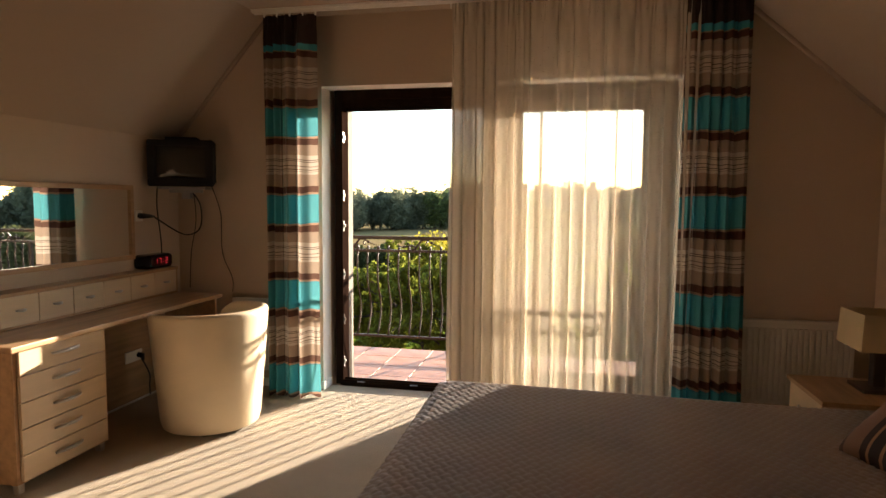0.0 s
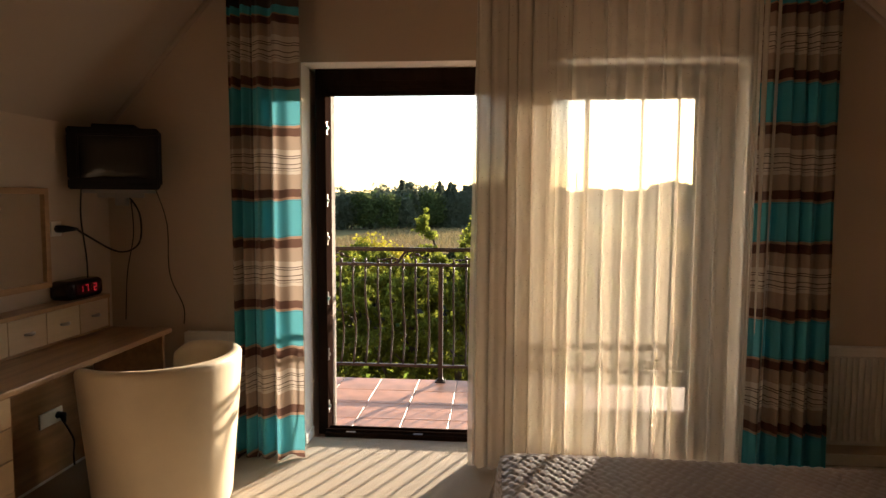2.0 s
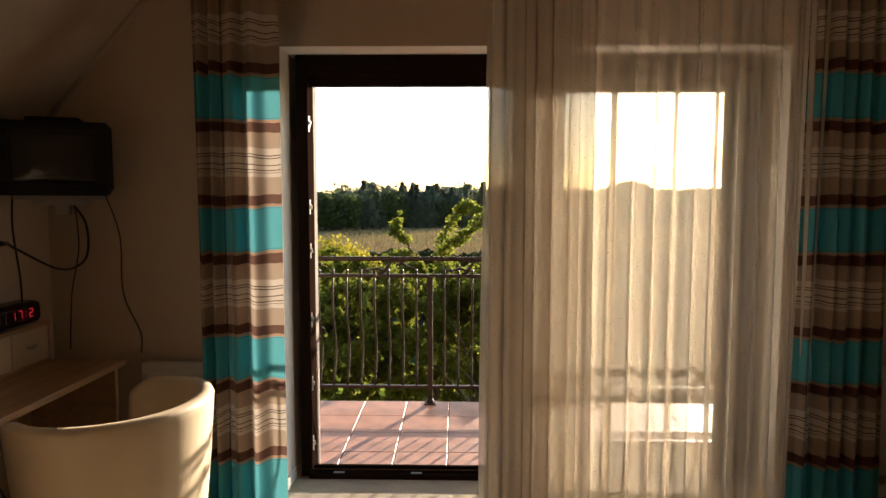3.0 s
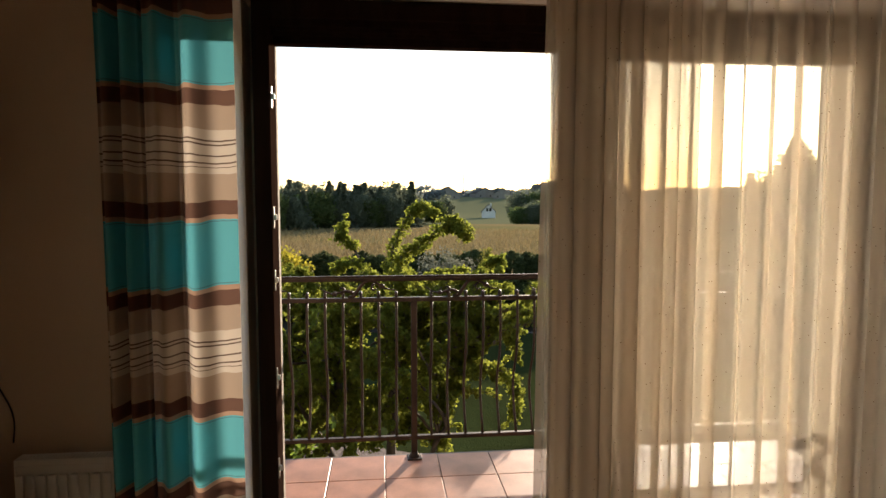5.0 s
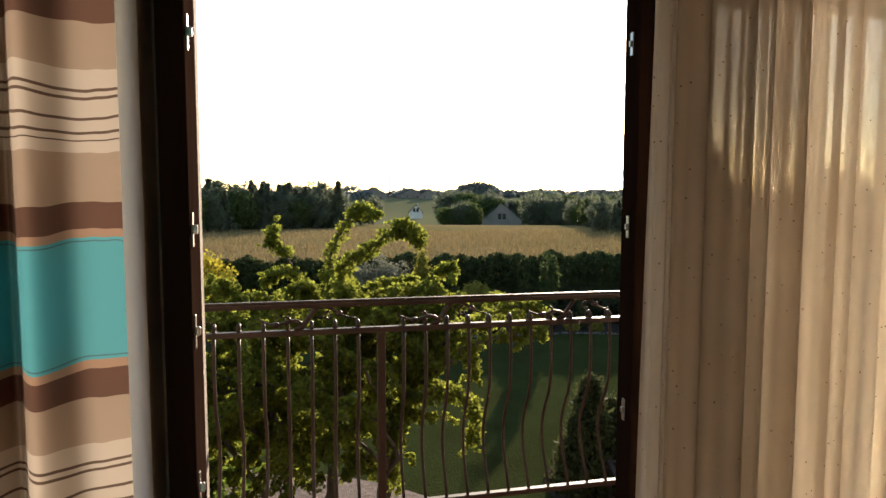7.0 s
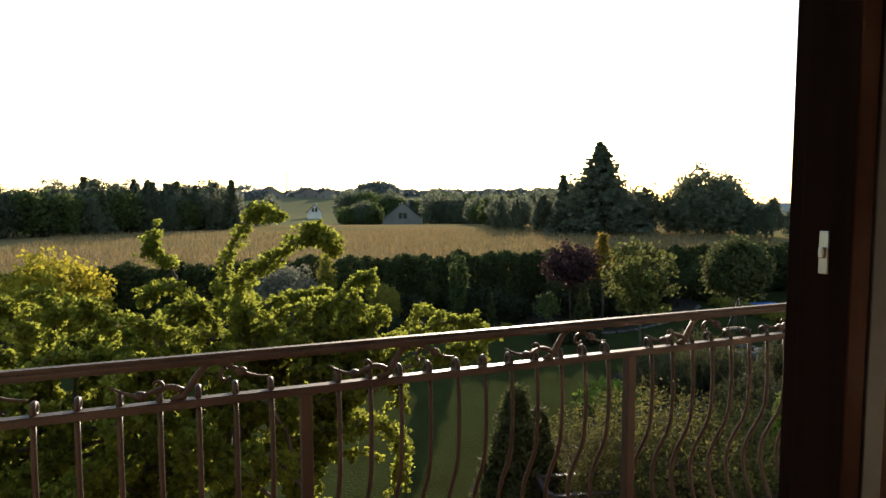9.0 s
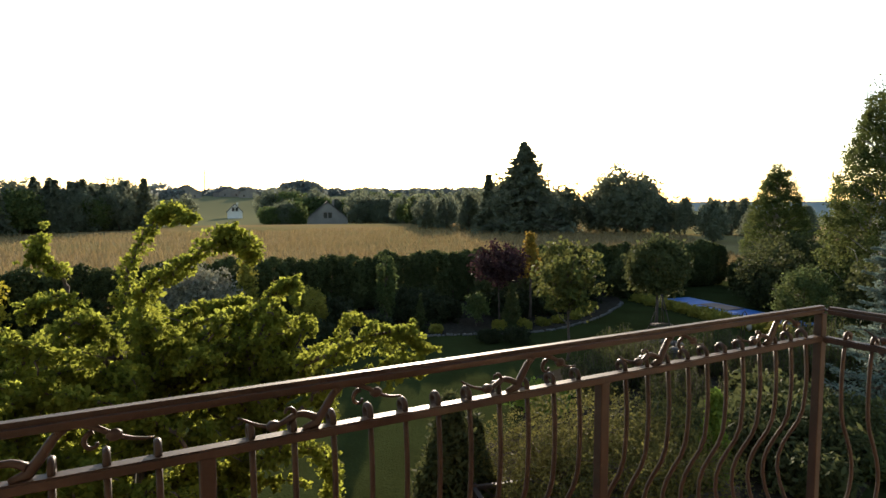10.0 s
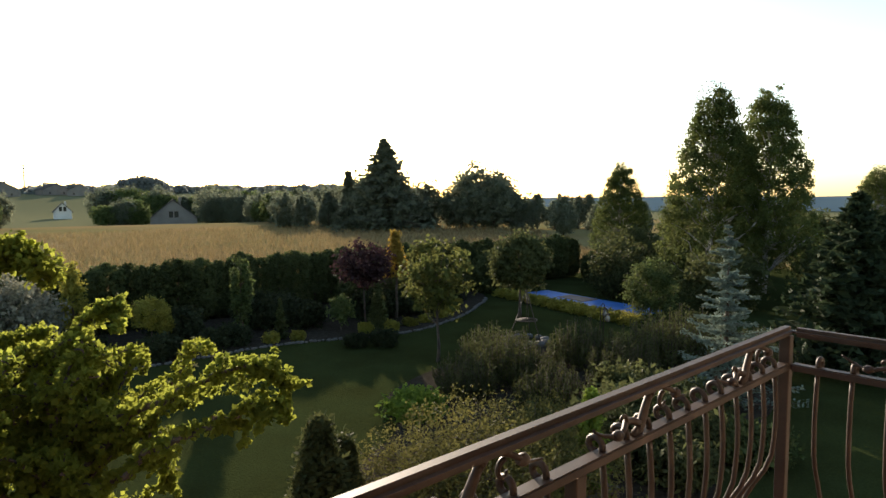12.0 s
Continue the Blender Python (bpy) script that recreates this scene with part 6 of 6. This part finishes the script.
along((40, 176), (58, 172), 26, (5.0, 7.6), (4, 0, 1, 4, 0), 5)
along((46, 220), (92, 196), 46, (8.0, 12.0), (0, 1, 4, 0, 0), 7)
along((58, 164), (90, 138), 40, (6.0, 9.5), (0, 4, 1, 0, 2), 5)
along((60, 130), (52, 96), 16, (4.4, 6.0), (0, 4, 1, 3, 0), 3)
along((44, 94), (51, 82), 9, (4.0, 6.0), (3, 0, 1, 2), 2)
along((49, 82), (66, 60), 24, (5.2, 7.6), (0, 1, 2, 0, 0), 3)
along((64, 61), (72, 52), 9, (4.0, 5.6), (0, 2, 1), 2)
along((55, 44), (75, 40), 8, (3.0, 5.0), (0, 1, 4), 3)
groups[2] += [(46.0, 75.0, 0.92)] + [(112 * math.sin(math.radians(a)), 112 * math.cos(math.radians(a)), h / 9.0) for a, h in ((2.3, 8.3), (1.0, 7.7), (-0.6, 7.4), (-2.0, 8.0), (-4.2, 8.1), (-5.1, 7.6), (-8.2, 7.0), (-9.5, 6.6))]
groups[0] += [(51.0, 72.5, 1.15), (47.5, 73.0, 1.0), (60.0, 64.5, 1.12), (62.0, 63.0, 1.0)]
one(giant, 49.5, 71.5)
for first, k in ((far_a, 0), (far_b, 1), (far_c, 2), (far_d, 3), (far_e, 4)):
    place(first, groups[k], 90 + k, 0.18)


# ---- houses, mast and car in the distance ----
def house(x, y, turn, w, d, eave, ridge, wall_m, roof_m, label, gable_windows=True, over=0.5):
    z = land(x, y) - 0.3
    h = thing("house", (0, 0, 0), label, "house", "distant houses")
    bm = solid(-w / 2, w / 2, -d / 2, d / 2, 0, eave)
    for s in (-1, 1):
        vs = [bm.verts.new(v) for v in ((-w / 2, s * d / 2, eave), (w / 2, s * d / 2, eave), (0, s * d / 2, ridge - 0.15), (-w / 2, s * (d / 2 - 0.25), eave), (w / 2, s * (d / 2 - 0.25), eave), (0, s * (d / 2 - 0.25), ridge - 0.15))]
        for q in ((0, 1, 2), (5, 4, 3), (0, 3, 4, 1), (1, 4, 5, 2), (2, 5, 3, 0)):
            bm.faces.new([vs[i] for i in q])
    part("wall", bm, wall_m, h, "pale rendered walls")
    slope = (ridge - eave) / (w / 2)
    for s in (-1, 1):
        bm = bmesh.new()
        e = (s * (w / 2 + over), eave - over * slope)
        vs = [bm.verts.new(v) for v in ((0, -d / 2 - over, ridge), (0, d / 2 + over, ridge), (e[0], d / 2 + over, e[1]), (e[0], -d / 2 - over, e[1]),
                                        (0, -d / 2 - over, ridge + 0.2), (0, d / 2 + over, ridge + 0.2), (e[0], d / 2 + over, e[1] + 0.2), (e[0], -d / 2 - over, e[1] + 0.2))]
        for q in ((0, 1, 2, 3), (7, 6, 5, 4), (0, 4, 5, 1), (1, 5, 6, 2), (2, 6, 7, 3), (3, 7, 4, 0)):
            bm.faces.new([vs[i] for i in q])
        part("roof", bm, roof_m, h)
    for xx in ((-0.75, 0.75) if gable_windows else (-w / 4, w / 4)):
        wn = part("window", solid(xx - 0.55, xx + 0.55, -d / 2 - 0.06, -d / 2 + 0.05, eave + 0.1 if gable_windows else 1.0, eave + 1.9 if gable_windows else 2.4), FRAME, h)
        part("pane", solid(xx - 0.45, xx + 0.45, -d / 2 - 0.09, -d / 2 - 0.055, eave + 0.2 if gable_windows else 1.1, eave + 1.8 if gable_windows else 2.3), SCREEN, wn, "dark window glass")
    part("chimney", solid(w * 0.12, w * 0.12 + 0.7, -0.4, 0.4, eave, ridge + 0.7), wall_m, h)
    h.matrix_basis = pose(x, y, z, 0, 0, turn)
    return h


WHITEWASH = surface("pale_render", (0.62, 0.58, 0.52), 0.9, var=0.05, scale=0.4, grain=6)
TIMBER = surface("weathered_cladding", (0.20, 0.175, 0.15), 0.9, var=0.1, scale=0.4, grain=6)
SLATE = surface("slate_roof", (0.085, 0.075, 0.07), 0.95, var=0.15, scale=0.5, grain=4)
SLATE.node_tree.nodes["Principled BSDF"].inputs["Specular IOR Level"].default_value = 0.05
RED_ROOF = surface("red_roof", (0.17, 0.07, 0.05), 0.7, var=0.15, scale=0.5, grain=4)
house(51.6, 300, -8, 6.4, 9, 3.4, 6.8, WHITEWASH, SLATE, "small white gabled house with a dark roof")
house(63.5, 200, -17, 13.0, 10, 2.6, 8.0, TIMBER, SLATE, "broad house with a deep grey gabled roof")
house(-21.0, 108, 20, 5.0, 6, 2.2, 4.2, WHITEWASH, RED_ROOF, "white cottage with a red roof among trees", False)
house(57.0, 545, 5, 22, 12, 5, 11, TIMBER, SLATE, "large grey house on the hilltop", False)
house(92.0, 560, 15, 20, 12, 4, 9, TIMBER, SLATE, "hilltop house with a dark roof", False)
house(106.0, 540, -10, 16, 12, 4, 9, TIMBER, SLATE, "grey hilltop house with dark roof", False)
bm = bmesh.new()
mx, my = 79.0, 600.0
mz = land(mx, my)
tube(bm, [(mx, my, mz), (mx, my, mz + 20), (mx, my, mz + 30)], [0.6, 0.35, 0.12], 6)
for zz in (14, 17, 20, 22):
    box(bm, mx - 0.9, mx + 0.9, my - 0.5, my + 0.5, mz + zz, mz + zz + 0.8)
whole("radio_mast", bm, STONE, "thin grey radio mast on the hilltop", "mast")

car = thing("parked_car", (0, 0, 0), "small silver car parked before the wood", "car")
CAR = surface("silver_paint", (0.55, 0.56, 0.58), 0.3, 0.6, var=0.03, bump=0)
bm = solid(-2.1, 2.1, -0.85, 0.85, 0.35, 0.85, 0.15, 3)
box(bm, -1.2, 1.3, -0.75, 0.75, 0.80, 1.42, 0.22, 3)
part("body", bm, CAR, car)
part("window", solid(-1.0, 1.1, -0.78, 0.78, 0.92, 1.28, 0.05), SCREEN, car, "dark car windows")
for x in (-1.3, 1.3):
    for y in (-0.8, 0.8):
        part("wheel", tube(bmesh.new(), [(x, y - 0.1, 0.32), (x, y + 0.1, 0.32)], 0.32, 16), BLACK, car)
car.matrix_basis = pose(-7.4, 112.0, land(-7.4, 112.0), 0, 0, 12) @ Matrix.Scale(0.85, 4)

# ---- distant woods and hills ----
def far_wood(name, outline, k, size, seed, label):
    """Joined far tree crowns along a ridge: outline gives azimuth, distance, height and spread."""
    rng = np.random.default_rng(seed)
    out = []
    for az, dist, high, wide in outline:
        a = math.radians(az)
        x, y = dist * math.sin(a), dist * math.cos(a)
        p = rng.normal(size=(k, 3))
        p /= np.linalg.norm(p, axis=1, keepdims=True)
        p[:, 2] = np.abs(p[:, 2])
        out.append(p * (wide, wide, high) * (0.8 + 0.25 * rng.random((k, 1))) + (x, y, land(x, y) - 0.5))
    whole(name, leaf_mesh(name, np.concatenate(out), size, HAZED_FAR_LEAF, seed, 1.2), HAZED_FAR_LEAF, label, "woods", kind="stuff")


# Grey-green lifted well above foliage so distance haze lies in the leaf colour.
HAZED_FAR_LEAF = leaf_surface("hazed_far_leaf", (0.24, 0.255, 0.235), (0.20, 0.215, 0.20), 0.6, 0.2, 0.9)
rng2 = random.Random(3)
ridge = [(8 + 0.5 * k + rng2.uniform(-.2, .2), 620 + rng2.uniform(-30, 30), rng2.uniform(5, 8.5), rng2.uniform(7, 12)) for k in range(64)]
far_wood("ridge_woods", ridge, 260, 2.4, 91, "haze-tinted woods along the far ridge")
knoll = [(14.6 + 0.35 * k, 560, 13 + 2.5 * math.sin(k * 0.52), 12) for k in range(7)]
far_wood("knoll_wood", knoll, 420, 2.2, 92, "rounded haze-tinted wood on a knoll")
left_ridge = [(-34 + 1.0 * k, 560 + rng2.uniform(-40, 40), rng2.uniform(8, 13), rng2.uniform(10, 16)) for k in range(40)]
far_wood("left_ridge_woods", left_ridge, 260, 2.6, 93, "haze-tinted wooded ridge in the distance")
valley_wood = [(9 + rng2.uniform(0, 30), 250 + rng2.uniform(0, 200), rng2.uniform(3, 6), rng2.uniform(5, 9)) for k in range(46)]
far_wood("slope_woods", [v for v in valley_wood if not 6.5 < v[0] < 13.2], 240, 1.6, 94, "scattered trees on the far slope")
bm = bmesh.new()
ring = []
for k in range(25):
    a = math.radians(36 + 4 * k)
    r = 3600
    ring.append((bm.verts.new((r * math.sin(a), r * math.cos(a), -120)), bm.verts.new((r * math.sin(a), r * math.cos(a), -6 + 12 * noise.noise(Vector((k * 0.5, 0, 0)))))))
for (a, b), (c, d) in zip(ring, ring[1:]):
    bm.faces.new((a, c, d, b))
# The air is clear; the hills' haze is painted as this pale blue.
HAZE = surface("haze_tinted_hills", (0.30, 0.34, 0.38), 1.0, var=0.05, scale=0.002, grain=0.02, bump=0)
structure("backdrop", bm, HAZE, "hills across the valley, haze painted into their pale colour")


# ---- balcony tiles ----
bm = solid(-0.1625, 0.1625, -0.1625, 0.1625, -0.014, 0.0, 0.0025, 1)
tile_mesh = finish("tile", bm, TILE)
slab = bpy.data.objects["balcony_slab"]
for j in range(4):
    for i in range(19):
        x = -0.323 + 0.165 + 0.33 * (i - 12)
        y = 4.025 - 0.33 * j - 0.04
        if x < RAIL_X + 0.0 and y > OUT + 0.15 - 0.2:
            ob = new("tile", tile_mesh)
            ob.location = (x, y, DECK)
            ob.parent = slab
